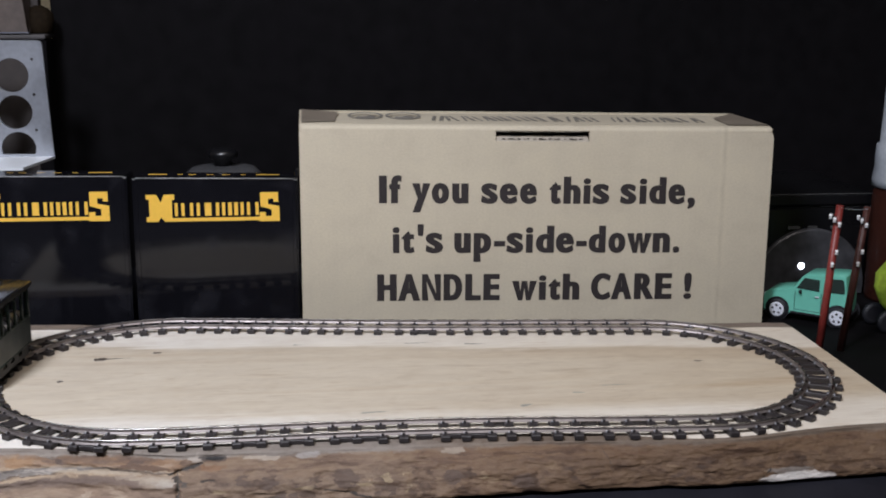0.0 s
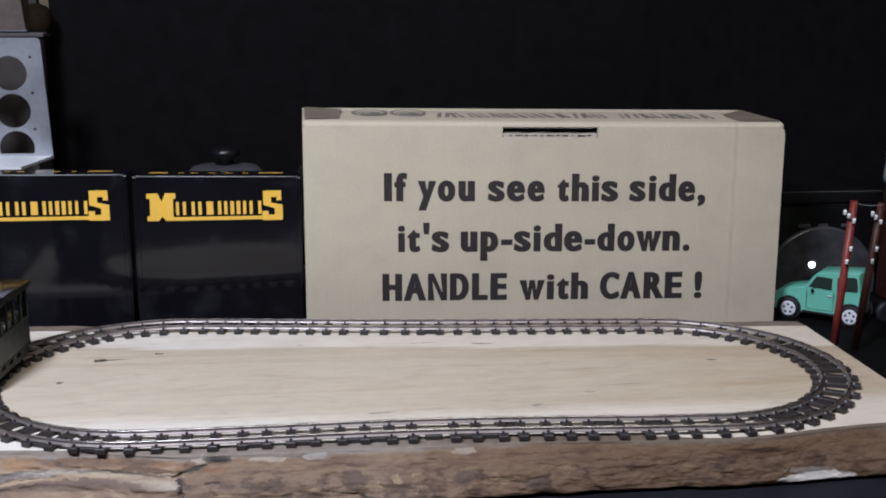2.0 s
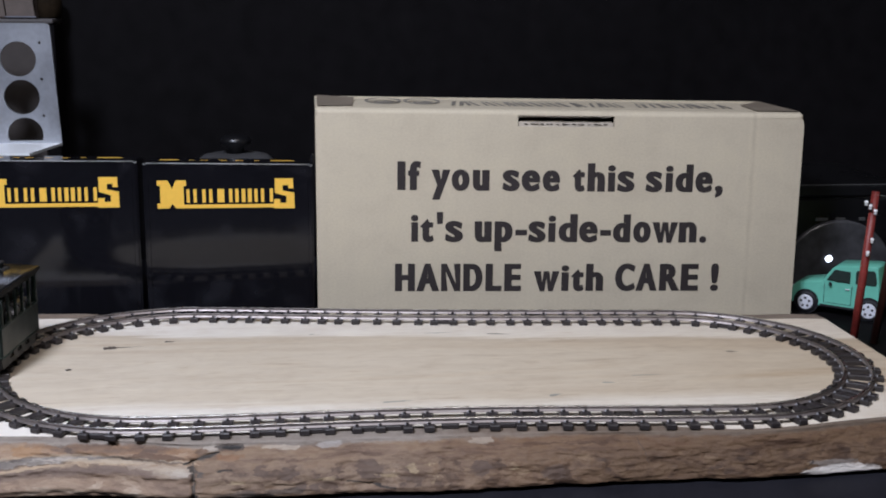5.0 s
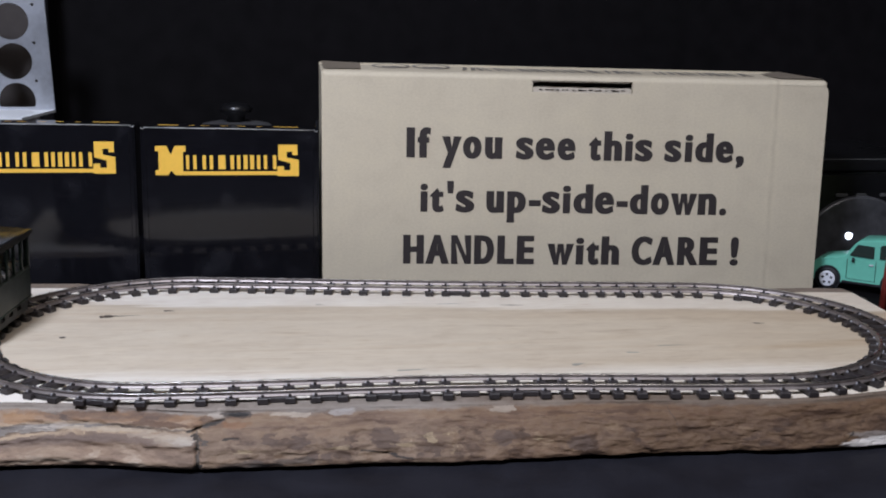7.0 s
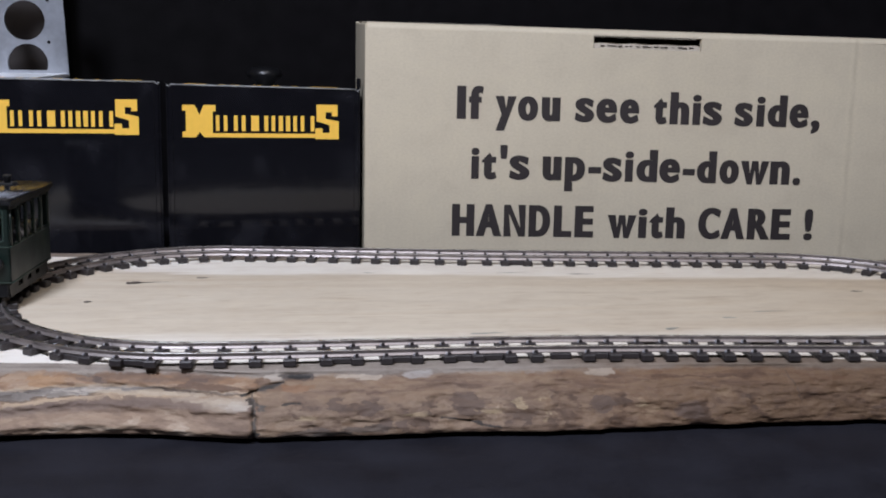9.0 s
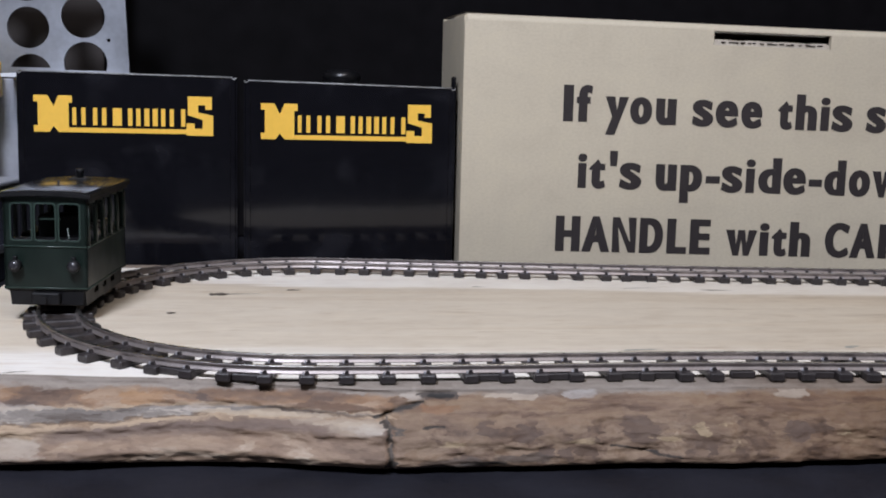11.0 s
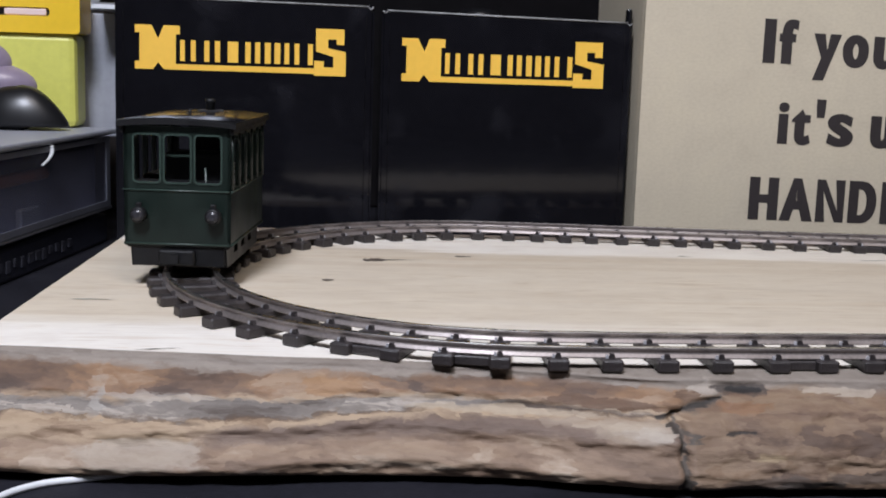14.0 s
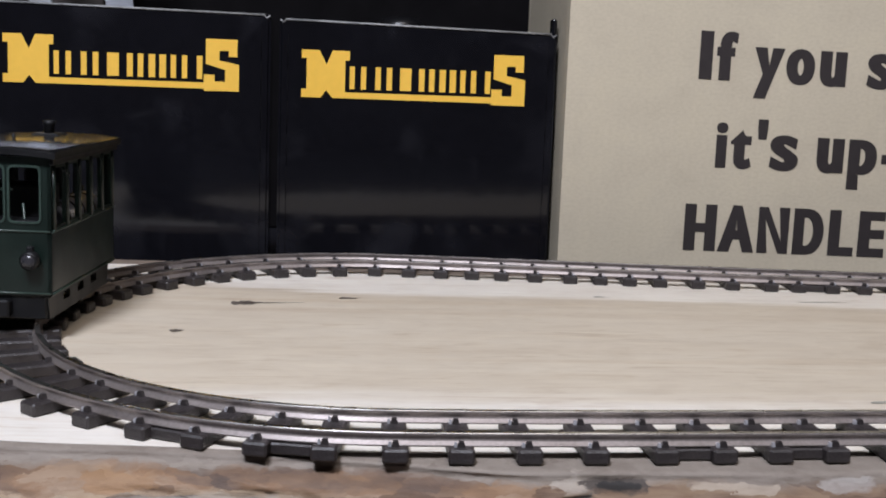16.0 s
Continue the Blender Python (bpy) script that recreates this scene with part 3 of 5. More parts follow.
def pierced(outer, holes, thick, place=None):
    """A flat plate in x and z with holes through it, of that thickness along +y."""
    bm = bmesh.new()
    edges = []
    for loop in (outer, *holes):
        vs = [bm.verts.new((x, 0, z)) for x, z in loop]
        edges += [bm.edges.new((a, b)) for a, b in zip(vs, vs[1:] + vs[:1])]
    bmesh.ops.triangle_fill(bm, use_beauty=True, use_dissolve=False, edges=edges, normal=(0, -1, 0))
    bmesh.ops.recalc_face_normals(bm, faces=bm.faces[:])
    ext = bmesh.ops.extrude_face_region(bm, geom=bm.faces[:])
    bmesh.ops.translate(bm, verts=[g for g in ext["geom"] if isinstance(g, bmesh.types.BMVert)], vec=(0, thick, 0))
    bmesh.ops.recalc_face_normals(bm, faces=bm.faces[:])
    if place is not None:
        bm.transform(place)
    return bm


def finish(name, bm, mats, smooth=False):
    me = bpy.data.meshes.new(name)
    bmesh.ops.recalc_face_normals(bm, faces=bm.faces[:])
    bm.to_mesh(me)
    bm.free()
    for m in mats if isinstance(mats, (list, tuple)) else (mats,):
        me.materials.append(m)
    if smooth:
        for p in me.polygons:
            p.use_smooth = True
    return me


def part(name, bm, mats, parent, label="", smooth=False, at=None):
    ob = new(name, finish(name, bm, mats, smooth))
    ob.parent = parent
    if at is not None:
        ob.matrix_basis = at
    if label:
        ob["label"] = label
    return ob


def thing(name, m, label, category, group="", kind=""):
    ob = new(name)
    ob.empty_display_size = 0.01
    ob.matrix_basis = m
    return tagged(ob, label, category, group, kind)


def setting(name, bm, mats, label, category, smooth=False):
    return tagged(new(name, finish(name, bm, mats, smooth)), label, category, "", "structure")


def glyph(ch, cache={}):
    """The closed outlines of one character of the built-in font, filled side to their left."""
    if ch not in cache:
        cu = bpy.data.curves.new("lettering_form", "FONT")
        cu.body, cu.size, cu.resolution_u = ch, 1.0, 6
        tmp = new("lettering_form", cu)
        bpy.context.view_layer.update()
        me = bpy.data.meshes.new_from_object(tmp.evaluated_get(bpy.context.evaluated_depsgraph_get()))
        bpy.data.objects.remove(tmp)
        bm = bmesh.new()
        bm.from_mesh(me)
        bmesh.ops.remove_doubles(bm, verts=bm.verts[:], dist=1e-5)
        after = {}
        for e in bm.edges:
            if e.is_boundary:
                lp = e.link_loops[0]
                a, b = lp.vert, lp.link_loop_next.vert
                if lp.face.normal.z < 0:
                    a, b = b, a
                after[a] = b
        loops = []
        while after:
            v, b = after.popitem()
            loop = [(v.co.x, v.co.y)]
            while b in after:
                loop.append((b.co.x, b.co.y))
                b = after.pop(b)
            loops.append(loop)
        bm.free()
        cache[ch] = loops
    return cache[ch]


def emboldened(loop, h, r):
    """An outline moved outwards by h sideways and r upwards, with mitred corners."""
    pts = [Vector((x / h, z / r)) for x, z in loop]
    keep = [p for p, q in zip(pts, pts[1:] + pts[:1]) if (q - p).length > 0.02]
    out = []
    for a, p, b in zip(keep[-1:] + keep[:-1], keep, keep[1:] + keep[:1]):
        u, v = (p - a).normalized(), (b - p).normalized()
        n1, n2 = Vector((u.y, -u.x)), Vector((v.y, -v.x))
        m = (n1 + n2) / max(0.35, 1 + n1.dot(n2))
        q = p + m
        out.append((q.x * h, q.y * r))
    return out


def wound(loop, c):
    """How often an outline goes round a point."""
    turns = 0
    for (xa, za), (xb, zb) in zip(loop, loop[1:] + loop[:1]):
        side = (xb - xa) * (c.y - za) - (c.x - xa) * (zb - za)
        if za <= c.y < zb and side > 0:
            turns += 1
        elif zb <= c.y < za and side < 0:
            turns -= 1
    return turns


def written(letters, z0, cap, slope, mat, parent, h=0.00096, r=0.00046, y=-0.00012):
    """Printed heavy condensed letters: each (character, x0, x1) in millimetres on the base line z0."""
    ref = [q[1] for q in glyph("H")[0]]
    kz = (cap - 2 * r) / (max(ref) - min(ref))
    for ch, a, b in letters:
        loops = glyph(ch)
        xs = [q[0] for loop in loops for q in loop]
        a, b = a / 1000 + h, b / 1000 - h
        k = (b - a) / (max(xs) - min(xs))
        tall = kz * (1.07 if ch in "acemnorsuvwxzypq" else 1.0)
        bm = bmesh.new()
        flats = [emboldened([(a + (px - min(xs)) * k, r + py * tall) for px, py in loop], h, r) for loop in loops]
        spots, edges = [], []
        for flat in flats:
            n, first = len(flat), len(spots)
            spots += [Vector((px * 1000, pz * 1000)) for px, pz in flat]
            edges += [(first + q, first + (q + 1) % n) for q in range(n)]
        found, _, tris, *_ = delaunay_2d_cdt(spots, edges, [], 0, 1e-6)
        vs = [bm.verts.new((p.x / 1000, y, z0 + p.y / 1000 + slope * p.x / 1000)) for p in found]
        for tri in tris:
            c = sum((found[q] for q in tri), Vector((0, 0))) / len(tri) / 1000
            if sum(wound(flat, c) for flat in flats) > 0:
                bm.faces.new([vs[q] for q in tri])
        bmesh.ops.delete(bm, geom=[v for v in bm.verts if not v.link_faces], context="VERTS")
        part("printed_letter", bm, mat, parent)


# ---- room ----
GROUND = -0.0145
bm = bmesh.new()
box(bm, -2.0, 2.0, -2.0, 2.2, -0.80, -0.76)
setting("floor", bm, FLOOR, "brown boarded floor of the room", "floor")
bm = bmesh.new()
box(bm, -2.0, 2.0, -2.0, 2.2, 1.5, 1.54)
setting("ceiling", bm, WALL, "off-white painted ceiling of the room", "ceiling")
for n, b6 in (("wall_north", (-2.0, 2.0, 2.2, 2.26)), ("wall_south", (-2.0, 2.0, -2.06, -2.0)), ("wall_west", (-2.06, -2.0, -2.0, 2.2)), ("wall_east", (2.0, 2.06, -2.0, 2.2))):
    bm = bmesh.new()
    box(bm, *b6, -0.80, 1.54)
    setting(n, bm, CREAM if n == "wall_north" else WALL, "plain painted room wall", "wall")

# table under everything
t = thing("table", pose(0, 0, GROUND), "dark cloth-topped table under the display", "table")
part("tabletop", soft_box(-0.75, 0.75, -0.28, 1.15, -0.03, 0, 0.004), TABLE, t)
for sx in (-0.68, 0.68):
    for sy in (-0.2, 1.07):
        part("leg", soft_box(sx - 0.025, sx + 0.025, sy - 0.025, sy + 0.025, -0.7455, -0.03, 0.003), TABLE, t)

# black board behind the display
t = thing("backdrop_board", pose(0, 0.80, GROUND), "matt black upright board behind the display", "backdrop")
part("board", soft_box(-0.1605, 0.62, 0, 0.006, 0, 0.5, 0.001), VELVET, t)
part("foot", soft_box(-0.10, 0.55, 0.006, 0.08, 0, 0.02, 0.001), VELVET, t)


# ---- wooden slab with a live edge ----
def ease(x, a, b):
    u = min(1.0, max(0.0, (x - a) / (b - a)))
    return u * u * (3 - 2 * u)


def wane_share(x):
    """Where the front of the board carries a broad weathered wane."""
    return ease(x, -0.100, -0.065) * (1 - ease(x, 0.045, 0.090))


def slab_front(x):
    return 0.5030 - 0.0028 * wane_share(x) + 0.0115 * max(0.0, (-x - 0.07) / 0.095) ** 1.1 - 0.0075 * math.exp(-((x - 0.095) / 0.035) ** 2) + 0.0006 * noise.noise((x * 60, 3.1, 0))


def slab_back(x):
    return 0.6417 - 0.0265 * (x + 0.165) / 0.333 + 0.001 * noise.noise((x * 40, 9.7, 0))


CRACK = [(-0.0630, -0.0027), (-0.0705, -0.0043), (-0.0697, -0.0066), (-0.0697, -0.0128)]
PITS = [(-0.0596, -0.0014, 0.0038, 0.0005, 0.0012), (-0.0612, -0.0063, 0.0022, 0.0005, 0.0010), (-0.0195, -0.0109, 0.0060, 0.0005, 0.0009)]


def crack_gap(x, z):
    best = 1.0
    for (xa, za), (xb, zb) in zip(CRACK, CRACK[1:]):
        u = ((x - xa) * (xb - xa) + (z - za) * (zb - za)) / ((xb - xa) ** 2 + (zb - za) ** 2)
        u = min(1.0, max(0.0, u))
        best = min(best, math.hypot(x - xa - u * (xb - xa), z - za - u * (zb - za)))
    return best


BARK_BACK = material("grey_brown_bark", (0.20, 0.155, 0.12), 0.8, mottle=0.35, scale=300, bump=0.4)
KNOT = material("grey_brown_knot", (0.13, 0.105, 0.085), 0.6, mottle=0.5, scale=900)
KNOT_PALE = material("faded_scar", (0.34, 0.325, 0.275), 0.6, mottle=0.2, scale=700)


def build_slab():
    ob = thing("wooden_slab", pose(0, 0, 0), "thick pale wooden board with a rough brown live edge", "board")
    nx, nt, nf = 860, 10, 46
    low = GROUND
    top, rim = bmesh.new(), bmesh.new()
    rows_t, rows_f = [], []
    for i in range(nx + 1):
        u = i / nx
        x0 = -0.1712 + u * 0.3387
        f, b = slab_front(x0), slab_back(x0)
        row = []
        for j in range(nt + 1):
            v = j / nt
            wane_w = 0.0012 + 0.0052 * wane_share(x0)
            y = f + wane_w + (b - 0.0050 - wane_w - f) * v
            x = x0 + (0.0055 * v if u == 0 else 0) * 1 + (1 - u) * 0.0055 * v * (u > 0)
            z = 0.0
            row.append(top.verts.new((x, y, z)))
        rows_t.append(row)
        row = [rim.verts.new((x0, f + wane_w, 0.0))]
        for j in range(1, 5):
            u4 = j / 5
            row.append(rim.verts.new((x0, f + wane_w * (1 - u4), -0.0004 * u4 ** 1.8 + 0.00008 * noise.noise((x0 * 300, u4 * 3, 1.0)))))
        for j in range(nf + 1):
            v = j / nf
            z = -0.0004 + (low + 0.0004) * v
            reach = 0.0100 * (1 - 0.5 * math.exp(-((x0 - 0.095) / 0.05) ** 2)) + 0.0058 * ease(-x0, 0.095, 0.165)
            out = reach * (1 - (1 - min(1, v / 0.86)) ** 1.5) - 0.008 * max(0, (v - 0.88) / 0.12) ** 2
            n = 0.0008 * noise.fractal((x0 * 45, z * 190, 1.7), 0.7, 2.1, 5) + 0.0010 * noise.noise((x0 * 18, z * 120, 5.0))
            ledge = 0.0009 * math.sin((z + 0.0016 * noise.noise((x0 * 14, 0, 8))) * 1500 + 2 * noise.noise((x0 * 25, 4, 0)))
            n += ledge * (0.6 if x0 < -0.069 else 0.12) + 0.00035 * noise.fractal((x0 * 150, z * 900, 7.0), 0.6, 2.0, 4)
            g = crack_gap(x0 + 0.0006 * noise.noise((z * 900, 0, 2)), z)
            n -= 0.0014 * math.exp(-(g / 0.0006) ** 2)
            for px, pz, pw, ph, pd in PITS:
                n -= pd * math.exp(-((x0 - px) / pw) ** 2 - ((z - pz) / ph) ** 2)
            e = min(1, v * 8)
            row.append(rim.verts.new((x0, f - (out + n * 1.0) * e, z)))
        rows_f.append(row)
    for a, b in zip(rows_t, rows_t[1:]):
        for j in range(nt):
            top.faces.new((a[j], b[j], b[j + 1], a[j + 1]))
    for a, b in zip(rows_f, rows_f[1:]):
        for j in range(nf + 5):
            fa = rim.faces.new((a[j], a[j + 1], b[j + 1], b[j]))
            fa.smooth = True
    # closed sides, waney back and underside
    wane = []
    for n, r in enumerate(rows_t):
        p = r[-1].co
        wob = noise.noise((p.x * 70, 1.3, 4.0))
        wane.append((top.verts.new((p.x, p.y + 0.0088 + 0.0012 * wob, -0.0006)), top.verts.new((p.x, p.y + 0.0076, low))))
    for (r, q, w, k) in zip(rows_t, rows_t[1:], wane, wane[1:]):
        for quad in ((r[-1], q[-1], k[0], w[0]), (w[0], k[0], k[1], w[1])):
            fa = top.faces.new(quad)
            fa.material_index = 1
    feet = [top.verts.new((r[0].co.x, r[0].co.y + 0.006, low)) for r in (rows_t[0], rows_t[-1])]
    top.faces.new([feet[0]] + rows_t[0] + [wane[0][0], wane[0][1]])
    top.faces.new([wane[-1][1], wane[-1][0]] + rows_t[-1][::-1] + [feet[1]])
    top.faces.new((feet[0], wane[0][1], wane[-1][1], feet[1]))
    part("planed_board", top, [WOOD, BARK_BACK], ob)

    def scar(name, x, y, length, width, turn, mat, seed):
        """A sliver of darker grain, thick in the middle, with a ragged outline."""
        bm = bmesh.new()
        n = 14
        upper, lower = [], []
        for i in range(n + 1):
            u = i / n
            w = width * (math.sin(math.pi * u ** 0.6) ** 1.2) * (0.7 + 0.6 * noise.noise((u * 6, seed, 0)))
            upper.append((length * (u - 0.35), abs(w) * 0.6))
            lower.append((length * (u - 0.35), -abs(w) * 0.4))
        bm.faces.new([bm.verts.new((a, c, 0.00008)) for a, c in lower + upper[-2:0:-1]])
        bm.transform(pose(x, y, 0, 0, 0, turn))
        part(name, bm, mat, ob)
    for n, a in enumerate((("knot", -0.1085, 0.5940, 0.0066, 0.0056, 12, KNOT), ("knot", -0.1050, 0.5945, 0.0140, 0.0010, 6, KNOT), ("knot", -0.0885, 0.6003, 0.0044, 0.0020, 0, KNOT), ("knot", -0.1184, 0.5700, 0.0026, 0.0032, 30, KNOT),
                           ("knot", 0.1140, 0.5714, 0.0045, 0.0016, -10, KNOT), ("scar", -0.0110, 0.5292, 0.0100, 0.0022, 6, KNOT_PALE), ("scar", 0.0610, 0.5415, 0.0050, 0.0016, -5, KNOT_PALE), ("scar", 0.0409, 0.5308, 0.0050, 0.0026, 25, KNOT_PALE),
                           ("scar", -0.1440, 0.5140, 0.0075, 0.0006, 12, KNOT), ("scar", -0.1600, 0.5493, 0.0090, 0.0010, 0, KNOT_PALE), ("scar", 0.010, 0.6035, 0.012, 0.0009, 4, KNOT_PALE), ("scar", 0.0320, 0.6005, 0.010, 0.0010, -6, KNOT), ("scar", -0.036, 0.6055, 0.004, 0.0012, 0, KNOT_PALE), ("scar", 0.075, 0.5480, 0.012, 0.0009, 3, KNOT_PALE))):
        scar(*a, n * 3.7)
    part("live_edge", rim, BARK, ob, "rough brown weathered live edge with a crack")
    return ob


build_slab()


# ---- railway track ----
LEFT, RIGHT = ((-0.0830, 0.5708), 0.0614), ((0.0962, 0.5585), 0.0546)


def centre_line(n=1400):
    """The oval: two bends joined by a bowed front run and a straight back run, as evenly spaced points."""
    raw = []
    (cx, cy), r = LEFT
    for i in range(400):
        a = radians(90 + 180 * i / 400)
        raw.append((cx + r * math.cos(a), cy + r * math.sin(a)))
    (dx, dy), q = RIGHT
    for i in range(300):
        u = i / 300
        raw.append((cx + (dx - cx) * u, cy - r + (dy - q - cy + r) * u + 0.0030 * math.sin(math.pi * u) ** 2))
    for i in range(400):
        a = radians(-90 + 180 * i / 400)
        raw.append((dx + q * math.cos(a), dy + q * math.sin(a)))
    for i in range(300):
        u = i / 300
        raw.append((dx + (cx - dx) * u, dy + q + (cy + r - dy - q) * u - 0.0015 * math.sin(math.pi * u) ** 2))
    pts = np.array(raw + raw[:1])
    for _ in range(30):
        inner = pts[:-1]
        inner = 0.5 * inner + 0.25 * np.roll(inner, 1, 0) + 0.25 * np.roll(inner, -1, 0)
        pts = np.vstack([inner, inner[:1]])
    d = np.r_[0, np.cumsum(np.linalg.norm(np.diff(pts, axis=0), axis=1))]
    s = np.linspace(0, d[-1], n + 1)[:-1]
    return np.c_[np.interp(s, d, pts[:, 0]), np.interp(s, d, pts[:, 1])], d[-1]


LINE, LENGTH = centre_line()
TANGENT = np.roll(LINE, -1, 0) - np.roll(LINE, 1, 0)
TANGENT /= np.linalg.norm(TANGENT, axis=1)[:, None]
RAIL_Z = 0.0033


def on_track(s):
    """Place and heading in degrees at that length along the track."""
    i = int(round(s / LENGTH * len(LINE))) % len(LINE)
    return LINE[i], math.degrees(math.atan2(TANGENT[i][1], TANGENT[i][0]))


def build_rail(offset):
    half = [(0.00078, 0.0017), (0.00078, 0.0019), (0.0002, 0.0022), (0.0002, 0.0027), (0.00042, 0.0029), (0.00042, 0.00322), (0.00034, RAIL_Z)]
    prof = [(-a, z) for a, z in half] + half[::-1]
    bm = bmesh.new()
    rings = []
    for i in range(0, len(LINE), 2):
        n = Vector((-TANGENT[i][1], TANGENT[i][0], 0))
        c = Vector((LINE[i][0], LINE[i][1], 0))
        rings.append([bm.verts.new(c + n * (offset + a) + Vector((0, 0, z))) for a, z in prof])
    for a, b in zip(rings, rings[1:] + rings[:1]):
        for j in range(len(prof)):
            f = bm.faces.new((a[j], b[j], b[(j + 1) % len(prof)], a[(j + 1) % len(prof)]))
            f.smooth = j not in (5, 6, 7)
            f.material_index = 1 if j in (5, 6, 7) else 0
    return bm


def sleeper_mesh():
    """One moulded sleeper with chamfered edges."""
    return finish("sleeper", soft_box(-0.00155, 0.00155, -0.0071, 0.0071, 0.0, 0.0018, 0.00028, 1), SLEEPER)


def chair_mesh():
    """A rail chair: a moulded clip that leans on the rail, with a bright bolt head beside it."""
    bm = bmesh.new()
    for v in box(bm, -0.00052, 0.00052, -0.00030, 0.00030, 0.0017, 0.00248):
        if v.co.z > 0.002:
            v.co.x *= 0.55
    old = set(bm.faces)
    for v in box(bm, -0.00088, -0.00050, -0.00022, 0.00024, 0.0017, 0.00232):
        if v.co.z > 0.002:
            v.co.x = -0.00069 + (v.co.x + 0.00069) * 0.8
    for f in bm.faces:
        f.material_index = 0 if f in old else 1
    return finish("rail_chair", bm, [SLEEPER, BOLT])


# uneven sleeper spacings in tenths of a millimetre, stretch by stretch
STEPS_LEFT = [78, 72, 83, 67, 73, 77, 78, 67, 72, 73, 78, 80, 79, 77, 78, 85, 85, 78, 83, 77, 75]
STEPS_FRONT = [72, 70, 78, 78, 77, 83, 83, 72, 72, 73, 77, 73, 77, 67, 130, 67, 78, 62, 77, 67, 68, 93, 77, 73, 72, 88, 72, 83]
STEPS_RIGHT = [67, 62, 73, 77, 60, 85, 95, 78, 83, 65, 69, 72, 64, 76, 83, 71, 73]
STEPS_BACK = [78, 83, 82, 78, 78, 72, 67, 73, 67, 77, 73, 67, 78, 72, 72, 73, 62, 82, 78, 83, 67, 62, 67, 78, 72, 67, 68, 72, 78, 86]


def build_track():
    ob = thing("railway_track", pose(0, 0, 0), "oval of narrow-gauge model track with dark sleepers", "model track")
    for off in (-0.0045, 0.0045):
        part("rail", build_rail(off), [RAIL_SIDE, RAIL_TOP], ob)
    me, clip = sleeper_mesh(), chair_mesh()
    rng = random.Random(4)
    web = finish("sleeper_web", soft_box(-0.0026, 0.0026, -0.0007, 0.0007, 0.0001, 0.0015, 0.0002, 1), SLEEPER)
    steps = STEPS_LEFT + STEPS_FRONT + STEPS_RIGHT + STEPS_BACK
    along = 0.0072
    for n, step in enumerate(steps):
        (x, y), a = on_track(along)
        s = new("sleeper", me)
        s.parent = ob
        longer = 1.13 if n < 19 else 0.98 if n < 34 else 1.12 if n < 66 else 1.0
        s.matrix_basis = pose(x, y, 0.0, 0, 0, a + rng.uniform(-1.5, 1.5)) @ Matrix.Diagonal((1, longer, 1, 1))
        for off in (-0.00558, -0.00342, 0.00342, 0.00558):
            c = new("rail_chair", clip)
            c.parent = s
            c.matrix_basis = pose(0, off / longer, 0)
        (x, y), a = on_track(along + step * 0.00005)
        for off in (-0.0045, 0.0045):
            if (n in (20, 28, 30, 32, 35, 36) and off < 0) or rng.random() < 0.07:
                w = new("sleeper_web", web)
                w.parent = ob
                w.matrix_basis = pose(x, y, 0, 0, 0, a) @ pose(0, off * 1.08, 0)
        along += step * 0.0001
    return ob


build_track()


# ---- cardboard box ----
BX0, BX1, BY, BDEPTH = -0.0335, 0.1746, 0.660, 0.057


